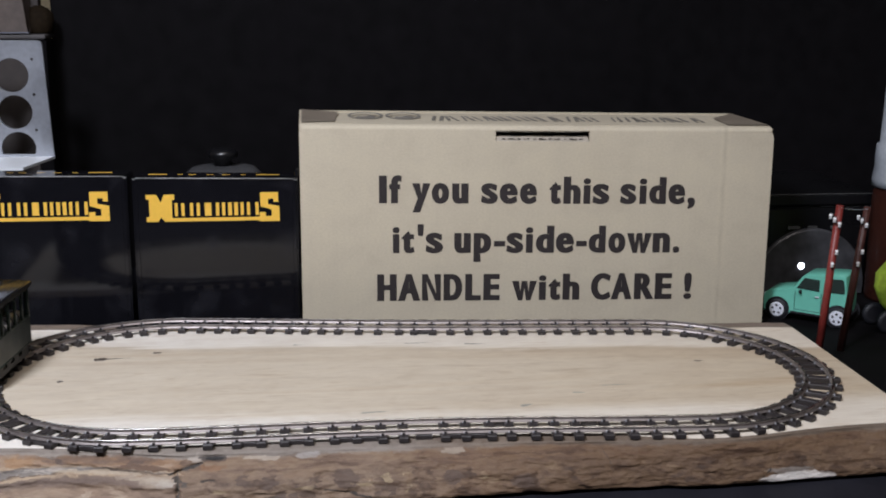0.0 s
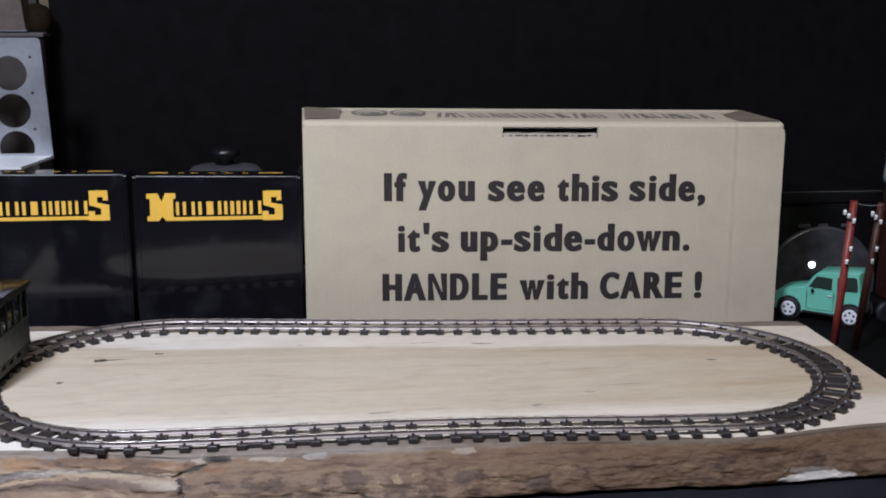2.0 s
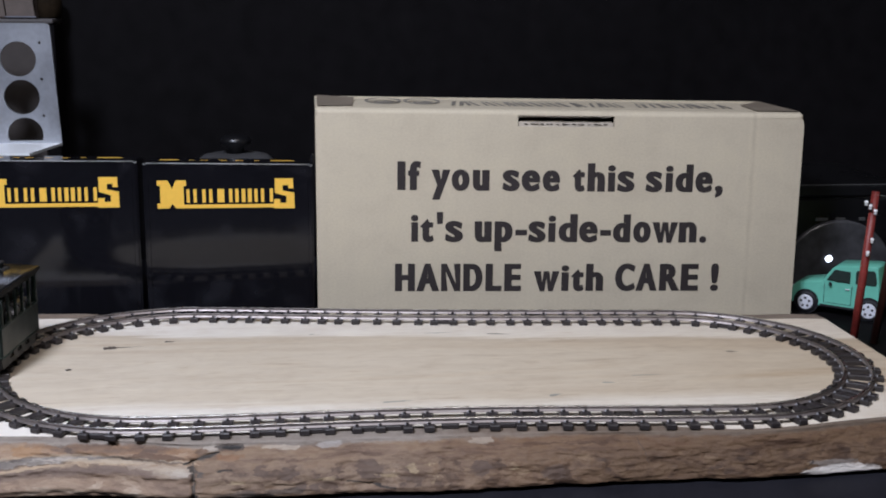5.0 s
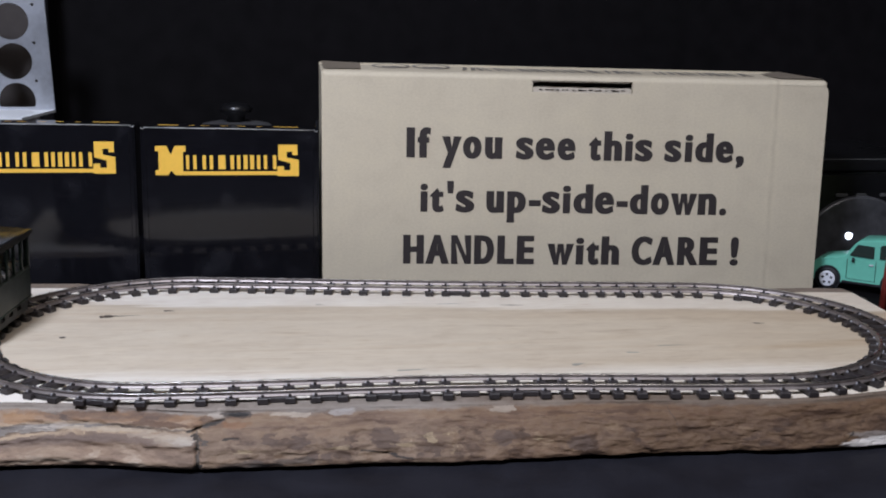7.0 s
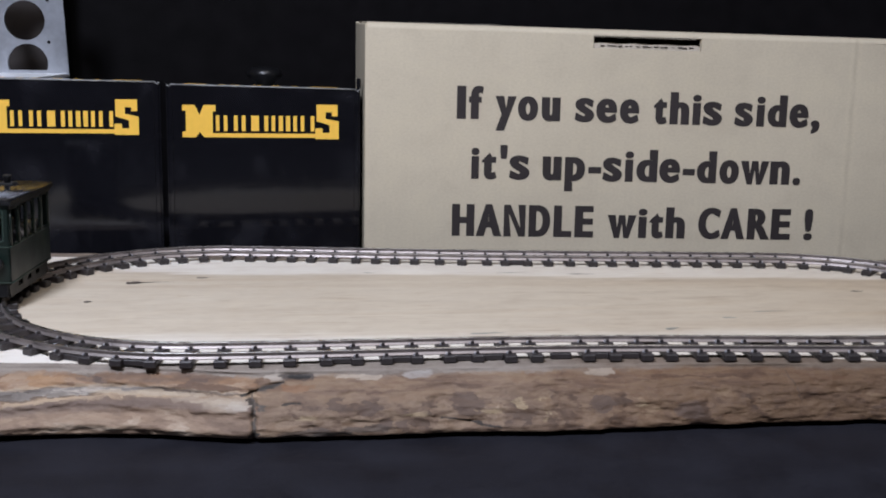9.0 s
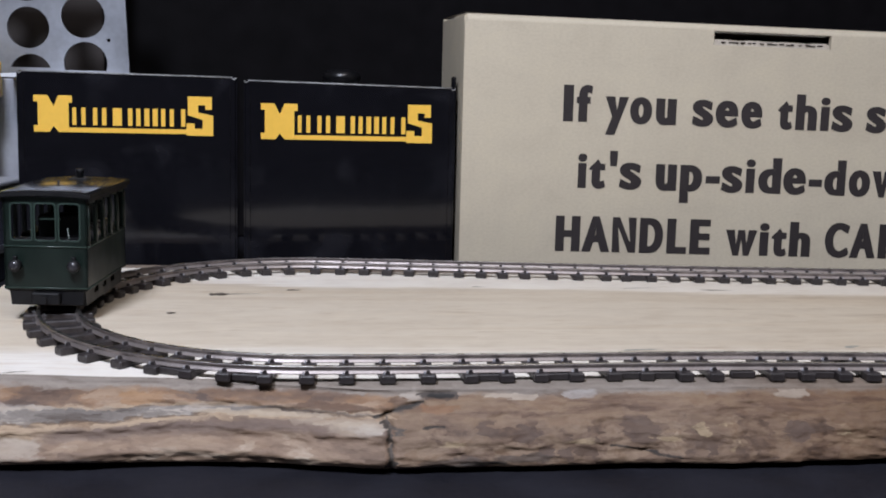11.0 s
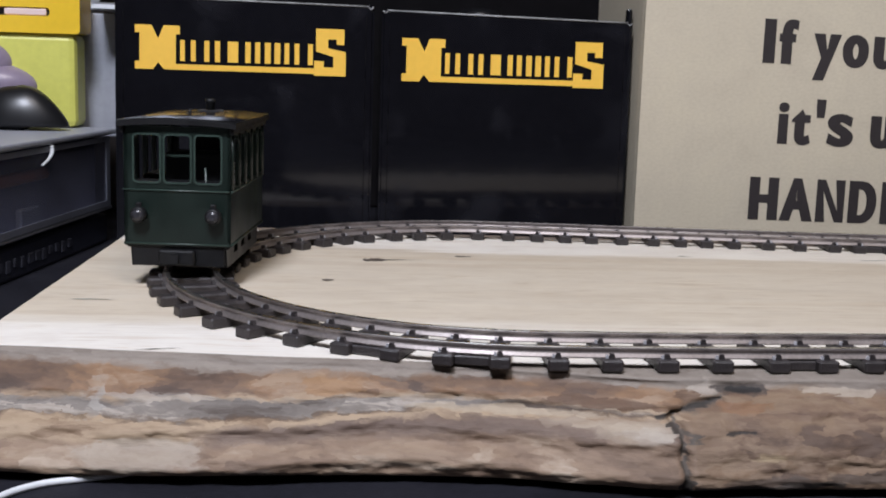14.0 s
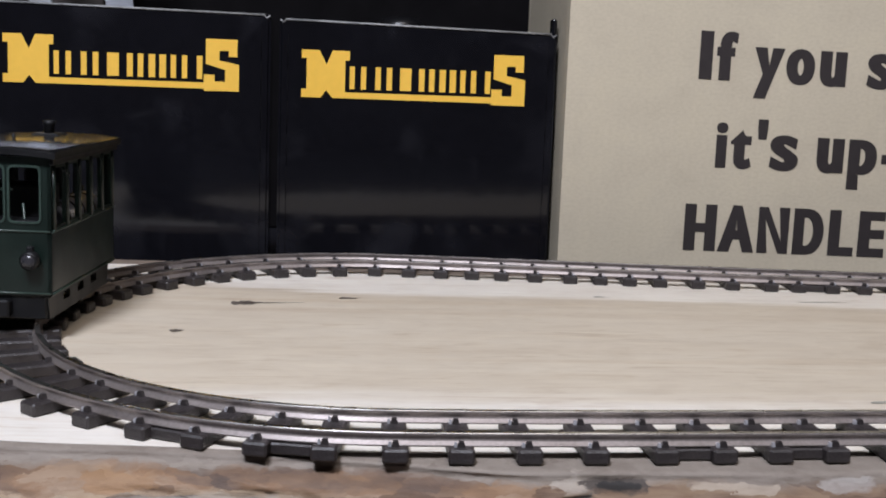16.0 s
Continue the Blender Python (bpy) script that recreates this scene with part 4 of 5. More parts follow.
def build_carton():
    ob = thing("cardboard_box", pose(0, BY, GROUND), "closed brown cardboard box with bold black warning print", "box")
    zl, zr, r = 0.0796 - GROUND, 0.0766 - GROUND, 0.0020
    slope = (zr - zl) / (BX1 - BX0)
    # front panel with the hand hole
    def top(x):
        return zl + slope * (x - BX0)
    hole = [(0.0503, top(0.05) - 0.0067), (0.0914, top(0.09) - 0.0067), (0.0914, top(0.09) - 0.0021), (0.0503, top(0.05) - 0.0021)]
    outer = [(BX0, 0), (BX1, 0), (BX1 - 0.0001, zr - r - 0.003), (BX1 - 0.0006, zr - r - 0.0008), (BX1 - 0.0016, zr - r), (BX0 + 0.0008, zl - r), (BX0, zl - r - 0.0012)]
    part("front_panel", pierced(outer, [hole], 0.002), KRAFT, ob)
    for n, x, z in (("side_panel", BX0, zl), ("side_panel", BX1 - 0.002, zr)):
        part(n, soft_box(x, x + 0.002, 0.0022, BDEPTH - 0.002, 0.0, z - 0.0006, 0.0003), KRAFT, ob)
    bm = bmesh.new()
    v = box(bm, BX0, BX1, BDEPTH - 0.002, BDEPTH, 0, zl)
    for q in v:
        if q.co.z > 0.01:
            q.co.z = top(q.co.x)
    part("back_panel", bm, KRAFT, ob)
    # lid: two long flaps that meet in the middle, with folded corners
    for y0, y1, lift in ((0.0024, BDEPTH * 0.52, 0.0002), (BDEPTH * 0.53, BDEPTH - 0.0022, -0.0008)):
        bm = bmesh.new()
        v = box(bm, BX0 + 0.0005, BX1 - 0.0005, y0, y1, zl - 0.002, zl)
        for q in v:
            q.co.z += slope * (q.co.x - BX0) + lift
        bmesh.ops.bevel(bm, geom=bm.edges[:], offset=0.0004, segments=2, affect="EDGES")
        part("lid_flap", bm, KRAFT, ob)
    bm = bmesh.new()
    arcs = []
    for n in range(7):
        an = radians(90 * n / 6)
        yy, zz = 0.0024 - 0.0024 * math.cos(an), -r + r * math.sin(an)
        arcs.append([bm.verts.new((x, yy, top(x) + zz + 0.0001 * math.sin(9 * i))) for i, x in enumerate((BX0 + 0.0008, BX0 + 0.07, BX0 + 0.14, BX1 - 0.0016))])
    for a, b in zip(arcs, arcs[1:]):
        for i in range(3):
            bm.faces.new((a[i], a[i + 1], b[i + 1], b[i])).smooth = True
    part("fold", bm, KRAFT, ob, "rounded upper fold")
    # faded print and tape on the lid
    def on_lid(name, pts, mat, lift=0.0004):
        bm = bmesh.new()
        bm.faces.new([bm.verts.new((x, y, top(x) + lift)) for x, y in pts])
        part(name, bm, mat, ob)
    for cx in (-0.0040, 0.0130):
        bm = pierced(circle(0.0080, 0, 0, 28), [circle(0.0066, 0, 0, 28)], 0.0001, pose(cx, 0.032, top(cx) + 0.0004, 90, 0, 0) @ Matrix.Diagonal((1, 1, 1.75, 1)))
        part("lid_print", bm, INK_FADED, ob)
        on_lid("lid_print", [(cx - 0.0046, 0.0225), (cx + 0.0030, 0.0215), (cx + 0.0048, 0.0290), (cx + 0.0016, 0.0330), (cx - 0.0010, 0.0285), (cx - 0.0036, 0.0300)], INK_FADED)
    bars = random.Random(5)
    for a, b in ((0.024, 0.052), (0.055, 0.071), (0.074, 0.102), (0.106, 0.148)):
        x = a
        while x < b:
            w, lean = bars.uniform(0.0010, 0.0022), bars.choice((-0.0022, 0.0, 0.0026))
            on_lid("lid_print", [(x, 0.0150), (x + w, 0.0150), (x + w + lean, 0.0330), (x + lean, 0.0330)], INK_FADED)
            x += w + bars.uniform(0.0012, 0.0026)
    on_lid("tape", [(BX0 + 0.001, 0.004), (BX0 + 0.0155, 0.008), (BX0 + 0.0175, 0.046), (BX0 + 0.001, 0.055)], TAPE, 0.0006)
    on_lid("tape", [(BX1 - 0.020, 0.004), (BX1 - 0.001, 0.004), (BX1 - 0.001, 0.052), (BX1 - 0.018, 0.030)], TAPE, 0.0006)
    # pale flap folded in at the lower half of the hand hole, with open flutes along its edge
    bm = bmesh.new()
    n = 24
    rows = [[], [], []]
    for i in range(n + 1):
        x = 0.0506 + 0.0405 * i / n
        base = top(x) - 0.0067
        for row, (yy, zz) in zip(rows, ((0.0004, -0.0002), (0.0010, 0.0017), (0.0050, 0.0021))):
            row.append(bm.verts.new((x, yy + 0.0002 * math.sin(i * 1.3), base + zz + 0.00022 * math.sin(i * 0.9 + yy * 900))))
    for ra, rb in zip(rows, rows[1:]):
        for i in range(n):
            bm.faces.new((ra[i], ra[i + 1], rb[i + 1], rb[i]))
    flap = part("hand_hole_flap", bm, LINER, ob, "pale torn flap in the hand hole")
    for i in range(16):
        x = 0.0530 + 0.00225 * i + 0.0004 * math.sin(i * 2.1)
        base = top(x) - 0.0067
        part("flute", soft_box(x, x + 0.0015 + 0.0004 * math.sin(i), 0.0002, 0.0009, base + 0.0009, base + 0.0012 + 0.0001 * math.sin(i * 3), 0.0001, 1), INK, flap)
    bm = bmesh.new()
    for i in range(30):
        x = 0.0508 + 0.0013 * i
        box(bm, x, x + 0.0008, 0.0003, 0.0006, top(x) - 0.0026, top(x) - 0.0023 + 0.0001 * math.sin(i * 1.7))
    part("torn_edge", bm, LINER, ob, "ragged upper edge of the hand hole")
    # black sheet inside the box stands in for the shade within the hole
    part("hand_hole_shade", soft_box(0.046, 0.096, 0.010, 0.011, zl - 0.02, zl - 0.006, 0.0002), TRAM_BLACK, ob)
    # printed words
    g = -GROUND
    first = [[("I", 0.0, 3.4), ("f", 4.4, 9.8)], [("y", 14.4, 22.0), ("o", 22.7, 30.3), ("u", 31.6, 38.7)], [("s", 44.2, 51.6), ("e", 52.3, 60.3), ("e", 61.3, 68.8)],
             [("t", 74.3, 79.6), ("h", 80.6, 88.2), ("i", 89.4, 92.7), ("s", 93.5, 101.1)], [("s", 105.9, 113.3), ("i", 114.6, 117.9), ("d", 119.0, 126.7), ("e", 127.7, 135.4), (",", 136.5, 140.1)]]
    second = [[("i", 5.8, 8.8), ("t", 9.7, 15.4), ("'", 16.6, 19.3), ("s", 20.1, 27.8)],
              [("u", 32.7, 40.0), ("p", 41.2, 49.0), ("-", 50.2, 55.2), ("s", 55.7, 63.3), ("i", 64.3, 67.6), ("d", 68.8, 77.0), ("e", 77.7, 85.9), ("-", 86.9, 91.7), ("d", 92.5, 100.2), ("o", 101.4, 109.2), ("w", 109.9, 121.0), ("n", 121.6, 129.6), (".", 130.9, 134.0)]]
    third = [[("H", -1.0, 7.5), ("A", 8.2, 17.7), ("N", 18.6, 26.9), ("D", 28.1, 36.4), ("L", 37.7, 44.7), ("E", 45.8, 53.1)], [("w", 58.7, 69.6), ("i", 70.6, 74.0), ("t", 75.0, 80.6), ("h", 81.4, 89.1)],
             [("C", 94.3, 103.3), ("A", 103.6, 112.9), ("R", 114.0, 122.9), ("E", 123.6, 131.5)], [("!", 137.0, 140.6)]]
    for words, z, cap in ((first, 0.0455, 0.0120), (second, 0.0235, 0.0122), (third, 0.0020, 0.0120)):
        for word in words:
            written(word, z + g, cap, -0.0182, INK, ob)
    return ob


build_carton()


# ---- black model boxes ----
def logo(ob, x0, w, z0, h, y):
    """A yellow trademark as plain blocks: two tall ones, a row of low ones and a rule below."""
    def poly(pts, name="logo_block"):
        bm = bmesh.new()
        bm.faces.new([bm.verts.new((x0 + a * w, y + card_bulge(x0 + 0.5 * w, z0 + b * h + GROUND), z0 + b * h)) for a, b in pts])
        ext = bmesh.ops.extrude_face_region(bm, geom=bm.faces[:])
        bmesh.ops.translate(bm, verts=[g for g in ext["geom"] if isinstance(g, bmesh.types.BMVert)], vec=(0, 0.0002, 0))
        part(name, bm, YELLOW_INK, ob)
    poly([(0, 0), (0.085, 0), (0.109, 0.16), (0.137, 0), (0.192, 0), (0.192, 0.80), (0.211, 0.80), (0.211, 1), (0.135, 1), (0.109, 0.70), (0.078, 1), (0, 1), (0, 0.82), (0.022, 0.82), (0.022, 0.18), (0, 0.18)])
    poly([(0.848, -0.04), (1, -0.04), (1, 0.52), (0.915, 0.60), (0.915, 0.80), (0.955, 0.80), (0.955, 0.68), (0.992, 0.68), (0.992, 1.04), (0.856, 1.04), (0.856, 0.52), (0.940, 0.40), (0.940, 0.16), (0.895, 0.16), (0.895, 0.30), (0.848, 0.30)])
    poly([(0.1925, 0), (0.8475, 0), (0.8475, 0.13), (0.1925, 0.13)])
    for a, b in ((0.212, 0.234), (0.262, 0.285), (0.326, 0.350), (0.376, 0.400), (0.436, 0.486), (0.520, 0.545), (0.566, 0.590), (0.612, 0.640), (0.658, 0.686), (0.706, 0.729), (0.754, 0.777), (0.818, 0.842)):
        poly([(a, 0.20), (b, 0.20), (b, 0.68), (a, 0.68)], "logo_bar")


def card_bulge(x, z):
    """How far the card front leans back at that place: bowed in height, a little wavy."""
    return 0.36 * max(0.0, z) ** 2 + 0.00022 * noise.noise((x * 34, z * 26, 2.5))


def build_model_box(x0, x1, zt0, zt1, logo_x, logo_z, yaw=0.0):
    y, depth = 0.667, 0.021
    ob = thing("model_box", pose(0, y, GROUND), "glossy black card model box with a yellow trademark", "box", "black model boxes")
    g = -GROUND
    bm = bmesh.new()
    v = box(bm, x0, x1, 0, depth, 0, 1)
    for q in v:
        if q.co.z > 0.5:
            q.co.z = g + (zt0 if q.co.x < (x0 + x1) / 2 else zt1)
    bmesh.ops.bevel(bm, geom=bm.edges[:], offset=0.0007, segments=3, affect="EDGES")
    bmesh.ops.subdivide_edges(bm, edges=[e for e in bm.edges if e.calc_length() > 0.01], cuts=17, use_grid_fill=True)
    for v in bm.verts:
        if v.co.z > g + 0.04:
            v.co.z -= 0.0007 * v.co.y / depth
        v.co.y += card_bulge(v.co.x, v.co.z - g) * (1 - v.co.y / depth)
    for f in bm.faces:
        f.smooth = True
    card = part("carton", bm, GLOSS, ob)
    card.data.set_sharp_from_angle(angle=radians(18))
    # highlight of the upper front edge drawn as a pale bar, folded corners
    bm = bmesh.new()
    tube(bm, (x0 + 0.0015, card_bulge(x0, zt0) + 0.0001, g + zt0 - 0.0002), (x1 - 0.0015, card_bulge(x1, zt1) + 0.0001, g + zt1 - 0.0002), 0.00026, seg=8)
    part("edge_highlight", bm, HIGHLIGHT_CREASE, ob, "pale line drawn as the upper edge's highlight")
    for x, z in ((x0 + 0.0006, zt0), (x1 - 0.0006, zt1)):
        bm = bmesh.new()
        sgn = 1 if x < (x0 + x1) / 2 else -1
        for (ax, az), (bx, bz) in (((-0.0004, 0.0), (0.0004, -0.0007)), ((0.0004, -0.0007), (0.0009, -0.0001))):
            tube(bm, (x + sgn * ax, card_bulge(x, z) + 0.0001, g + z - 0.0003 + az), (x + sgn * bx, card_bulge(x, z) + 0.0001, g + z - 0.0003 + bz), 0.00022, seg=6)
        part("corner_fold", bm, HIGHLIGHT_CREASE, ob, "pale creased corner")
    # tuck seams down both sides of the front
    for x in (x0 + 0.0022, x1 - 0.0022):
        bm = bmesh.new()
        for k in range(8):
            za, zc = (0.002 + (g + min(zt0, zt1) - 0.005) * q / 8 for q in (k, k + 1))
            tube(bm, (x, card_bulge(x, za - g) + 0.00005, za), (x, card_bulge(x, zc - g) + 0.00005, zc), 0.00012, seg=6)
        part("seam", bm, VELVET, ob)
    logo(ob, logo_x, 0.0563, logo_z + g, 0.0117, -0.0002)
    # the same mark on the lid
    for a, b in ((0.0, 0.14), (0.22, 0.26), (0.30, 0.36), (0.44, 0.50), (0.56, 0.62), (0.70, 0.74), (0.82, 1.0)):
        bm = soft_box(logo_x + a * 0.0563, logo_x + b * 0.0563, 0.0122 + 0.0004 * (b - a < 0.1), 0.0146 - 0.0012 * (b - a < 0.1), g, g + 0.00006, 0.00002, 1)
        for v in bm.verts:
            v.co.z += zt0 + (zt1 - zt0) * (v.co.x - x0) / (x1 - x0) - 0.0007 * v.co.y / depth + 0.00001
        part("logo_block", bm, YELLOW_INK, ob)
    return ob


build_model_box(-0.1758, -0.1066, 0.0580, 0.0573, -0.1705, 0.0386)
second = build_model_box(-0.1045, -0.0347, 0.0565, 0.0554, -0.0989, 0.0374)
part("tuck_tab", soft_box(-0.0358, -0.0343, 0.0035, 0.0065, 0.0550 - GROUND, 0.0592 - GROUND, 0.0006), GLOSS, second, "loose black corner tab")


# ---- steam tram ----
def build_tram():
    (x, y), a = on_track(TRAM_S)
    ob = thing("steam_tram", pose(x, y, RAIL_Z, 0, 0, a + 180), "dark green model steam tram with black roof, on the track", "model tram")
    L, W = 0.0350, 0.0195
    zb, zs, ze = 0.0046, 0.0151, 0.0266
    th = 0.0006
    part("floor_plate", soft_box(-L / 2 + 0.0003, L / 2 - 0.0003, -W / 2 + 0.0003, W / 2 - 0.0003, zb - 0.0004, zb + 0.0006, 0.0002, 1), TRAM_BLACK, ob)
    # sides: a sheeted lower half and five arched openings
    for s in (-1, 1):
        n, post = 5, 0.0011
        ow = (L - 0.0022) / n
        holes = [rounded(ow - post, ze - zs - 0.0022, 0.0011, -L / 2 + 0.0011 + ow * (i + 0.5), (zs + ze - 0.0014) / 2, 5, arch=True) for i in range(n)]
        bm = pierced([(-L / 2, zb), (L / 2, zb), (L / 2, ze), (-L / 2, ze)], holes, th, Matrix.Translation((0, -W / 2 if s < 0 else W / 2 - th, 0)))
        side = part("side_wall", bm, TRAM_GREEN, ob)
        yy = s * (W / 2 + 0.0001)
        for z in (zb + 0.0004, zs - 0.0002):
            bm = bmesh.new()
            tube(bm, (-L / 2 + 0.0002, yy, z), (L / 2 - 0.0002, yy, z), 0.00022, seg=6)
            part("lining", bm, TRAM_LINE, side)
        for i in range(n + 1):
            px = -L / 2 + 0.0011 + ow * i
            bm = bmesh.new()
            tube(bm, (px, yy * 0.995, zs), (px, yy * 0.995, ze - 0.0005), 0.00038, seg=8)
            part("post", bm, TRAM_GREEN, side)
    # ends: three round-cornered windows each
    for e in (-1, 1):
        holes = [rounded(0.0049, 0.0088, 0.0008, c, 0.0207, 4) for c in (-0.0056, 0.0, 0.0056)]
        bm = pierced([(-W / 2, zb), (W / 2, zb), (W / 2, ze), (-W / 2, ze)], holes, th, pose(e * (L / 2 - (0 if e < 0 else 0)), 0, 0, 0, 0, 90 if e > 0 else -90))
        end = part("end_wall", bm, TRAM_GREEN, ob)
        xx = e * (L / 2 + 0.0001)
        for z in (zb + 0.0004, zs - 0.0002):
            bm = bmesh.new()
            tube(bm, (xx, -W / 2 + 0.0002, z), (xx, W / 2 - 0.0002, z), 0.0002, seg=6)
            part("lining", bm, TRAM_LINE, end)
        for c in (-0.0056, 0.0, 0.0056):
            bm = pierced(rounded(0.0053, 0.0092, 0.0009, c, 0.0207, 4), [rounded(0.0046, 0.0085, 0.0007, c, 0.0207, 4)], 0.0003, pose(e * (L / 2 + 0.0002), 0, 0, 0, 0, 90 if e > 0 else -90))
            part("window_frame", bm, TRAM_LINE, end)
        for c in (-0.0068, 0.0068):
            bm = bmesh.new()
            turned(bm, [(0.0010, -0.0002), (0.0010, 0.0006), (0.0015, 0.0008), (0.0015, 0.0020), (0.0012, 0.0024)], (0, 0, 0), seg=20)
            bm.transform(pose(e * L / 2, c, 0.0105) @ Matrix.Rotation(radians(90 * e), 4, "Y"))
            lamp = part("headlamp", bm, TRAM_BLACK, end)
            bm = bmesh.new()
            turned(bm, [(0.0011, 0.0), (0.0010, 0.0002), (0.0004, 0.0004)], (0, 0, 0), seg=20)
            bm.transform(pose(e * (L / 2 + 0.0023), c, 0.0105) @ Matrix.Rotation(radians(90 * e), 4, "Y"))
            part("lens", bm, LENS, lamp)
            part("lamp_clip", soft_box(e * (L / 2 + 0.0012) - 0.0005, e * (L / 2 + 0.0012) + 0.0005, c - 0.0005, c + 0.0005, 0.0118, 0.0127, 0.0001, 1), TRAM_BLACK, lamp)
        # coupling pocket with its bar
        bm = soft_box(e * (L / 2 + 0.0004) - 0.0010, e * (L / 2 + 0.0004) + 0.0010, -0.0033, 0.0033, 0.0012, 0.0040, 0.0003, 1)
        part("coupling_pocket", bm, TRAM_BLACK, ob)
        bm = bmesh.new()
        tube(bm, (e * (L / 2 + 0.0008), 0, 0.0026), (e * (L / 2 + 0.0028), 0, 0.0026), 0.0005, seg=8)
        box(bm, e * (L / 2 + 0.0028) - 0.0003, e * (L / 2 + 0.0028) + 0.0003, -0.0007, 0.0007, 0.0018, 0.0034)
        part("coupling", bm, TRAM_BLACK, ob)
    # skirt and wheels
    skirt = bmesh.new()
    for s in (-1, 1):
        holes = [rounded(0.0034, 0.0014, 0.0002, c, 0.0031, 2) for c in (-0.0075, 0.0, 0.0075)]
        plate = pierced([(-L / 2 + 0.0015, 0.0006), (L / 2 - 0.0015, 0.0006), (L / 2 - 0.0006, 0.0045), (-L / 2 + 0.0006, 0.0045)], holes, 0.0006, Matrix.Translation((0, s * (W / 2 - 0.0012) - 0.0003, 0)))
        me = bpy.data.meshes.new("skirt_form")
        plate.to_mesh(me)
        plate.free()
        skirt.from_mesh(me)
        bpy.data.meshes.remove(me)
    part("skirt", skirt, TRAM_BLACK, ob)
    for e in (-1, 1):
        part("end_beam", soft_box(e * (L / 2 - 0.0012) - 0.0008, e * (L / 2 - 0.0012) + 0.0008, -W / 2 + 0.0012, W / 2 - 0.0012, 0.0008, 0.0045, 0.0002, 1), TRAM_BLACK, ob)
        for s in (-1, 1):
            bm = bmesh.new()
            turned(bm, [(0.0032, -0.0005), (0.0032, 0.0002), (0.0036, 0.0003), (0.0036, 0.0006)], (e * 0.0085, s * 0.0043, 0.0032), "Y", 24)
            part("wheel", bm, RAIL_SIDE, ob)
    part("gear_block", soft_box(-0.011, 0.011, -0.0030, 0.0030, 0.001, 0.0044, 0.0004, 1), TRAM_BLACK, ob)
    # boiler and fittings behind the openings
    bm = bmesh.new()
    turned(bm, [(0.0024, -0.0105), (0.0028, -0.0100), (0.0028, 0.0100), (0.0024, 0.0105)], (0.0040, -0.0055, 0.0152), "X", 28)
    boiler = part("boiler", bm, BOILER, ob, "pale blue-grey metal boiler")
    for c in (-0.0035, 0.0005, 0.0045, 0.0105):
        bm = bmesh.new()
        turned(bm, [(0.0029, -0.0003), (0.0030, 0.0), (0.0029, 0.0003)], (c, -0.0055, 0.0152), "X", 28)
        part("boiler_band", bm, TRAM_BLACK, boiler)
    for e in (-1, 1):
        part("grab_bar", soft_box(e * (L / 2 - 0.0030) - 0.0002, e * (L / 2 - 0.0030) + 0.0002, -0.0027, 0.0027, 0.0208, 0.0213, 0.0001, 1), TRAM_LINE, ob)
        bm = bmesh.new()
        tube(bm, (e * (L / 2 - 0.0034), -0.0052, zb + 0.0006), (e * (L / 2 - 0.0022), -0.0046, 0.0190), 0.00030, 0.00020, seg=8)
        part("lever", bm, TRAM_LINE, ob)
    part("firebox", soft_box(-0.0105, -0.0045, -0.007, 0.004, zb + 0.0006, 0.0215, 0.0005), TRAM_BLACK, ob)
    part("coal_bunker", soft_box(-0.0165, -0.0125, -0.0088, 0.0088, zb + 0.0006, 0.0165, 0.0005), TRAM_BLACK, ob)
    part("side_tank", soft_box(-0.009, 0.0145, 0.0035, 0.0088, zb + 0.0006, 0.0170, 0.0006), TRAM_BLACK, ob)
    part("smokebox", soft_box(0.009, 0.0135, -0.003, 0.004, zb + 0.0006, ze, 0.0006), TRAM_BLACK, ob)
    # cambered roof
    bm = bmesh.new()
    n, rw, rl = 16, W / 2 + 0.0011, L / 2 + 0.0013
    rows = []
    for i in range(n + 1):
        u = -1 + 2 * i / n
        z = ze + 0.0004 + 0.0006 * (1 - abs(u) ** 2.4)
        rows.append((u * rw, z))
    up, dn = [], []
    for xx in (-rl, -rl + 0.0008, rl - 0.0008, rl):
        k = 0.0003 if abs(xx) > rl - 0.0004 else 0
        up.append([bm.verts.new((xx, yy, z + 0.0006 - k)) for yy, z in rows])
        dn.append([bm.verts.new((xx, yy, z - 0.0006)) for yy, z in rows])
    for g2, flip in ((up, False), (dn, True)):
        for a2, b2 in zip(g2, g2[1:]):
            for j in range(n):
                f = bm.faces.new((a2[j], b2[j], b2[j + 1], a2[j + 1]))
                f.smooth = True
    for k2 in (0, -1):
        for j in range(n):
            bm.faces.new((up[k2][j], up[k2][j + 1], dn[k2][j + 1], dn[k2][j])).material_index = 1
    for j in (0, -1):
        for a2, b2, c2, d2 in zip(up, up[1:], dn[1:], dn):
            bm.faces.new((a2[j], b2[j], c2[j], d2[j])).material_index = 1
    roof = part("roof", bm, [ROOF_BLACK, TRAM_MATT], ob)
    for s in (-1, 1):
        part("cornice", soft_box(-L / 2 - 0.0006, L / 2 + 0.0006, s * (W / 2 + 0.0003) - 0.0003, s * (W / 2 + 0.0003) + 0.0003, ze - 0.0012, ze + 0.0004, 0.0001, 1), TRAM_BLACK, ob)
    bm = bmesh.new()
    turned(bm, [(0.0009, -0.002), (0.0009, 0.0018), (0.0011, 0.0020), (0.0011, 0.0027), (0.0008, 0.0027)], (0.0115, 0, ze + 0.0014), seg=20)
    part("chimney", bm, TRAM_BLACK, roof)
    part("chimney_base", soft_box(0.0090, 0.0140, -0.0024, 0.0024, ze + 0.0009, ze + 0.0019, 0.0003, 1), TRAM_BLACK, roof)
    bm = bmesh.new()
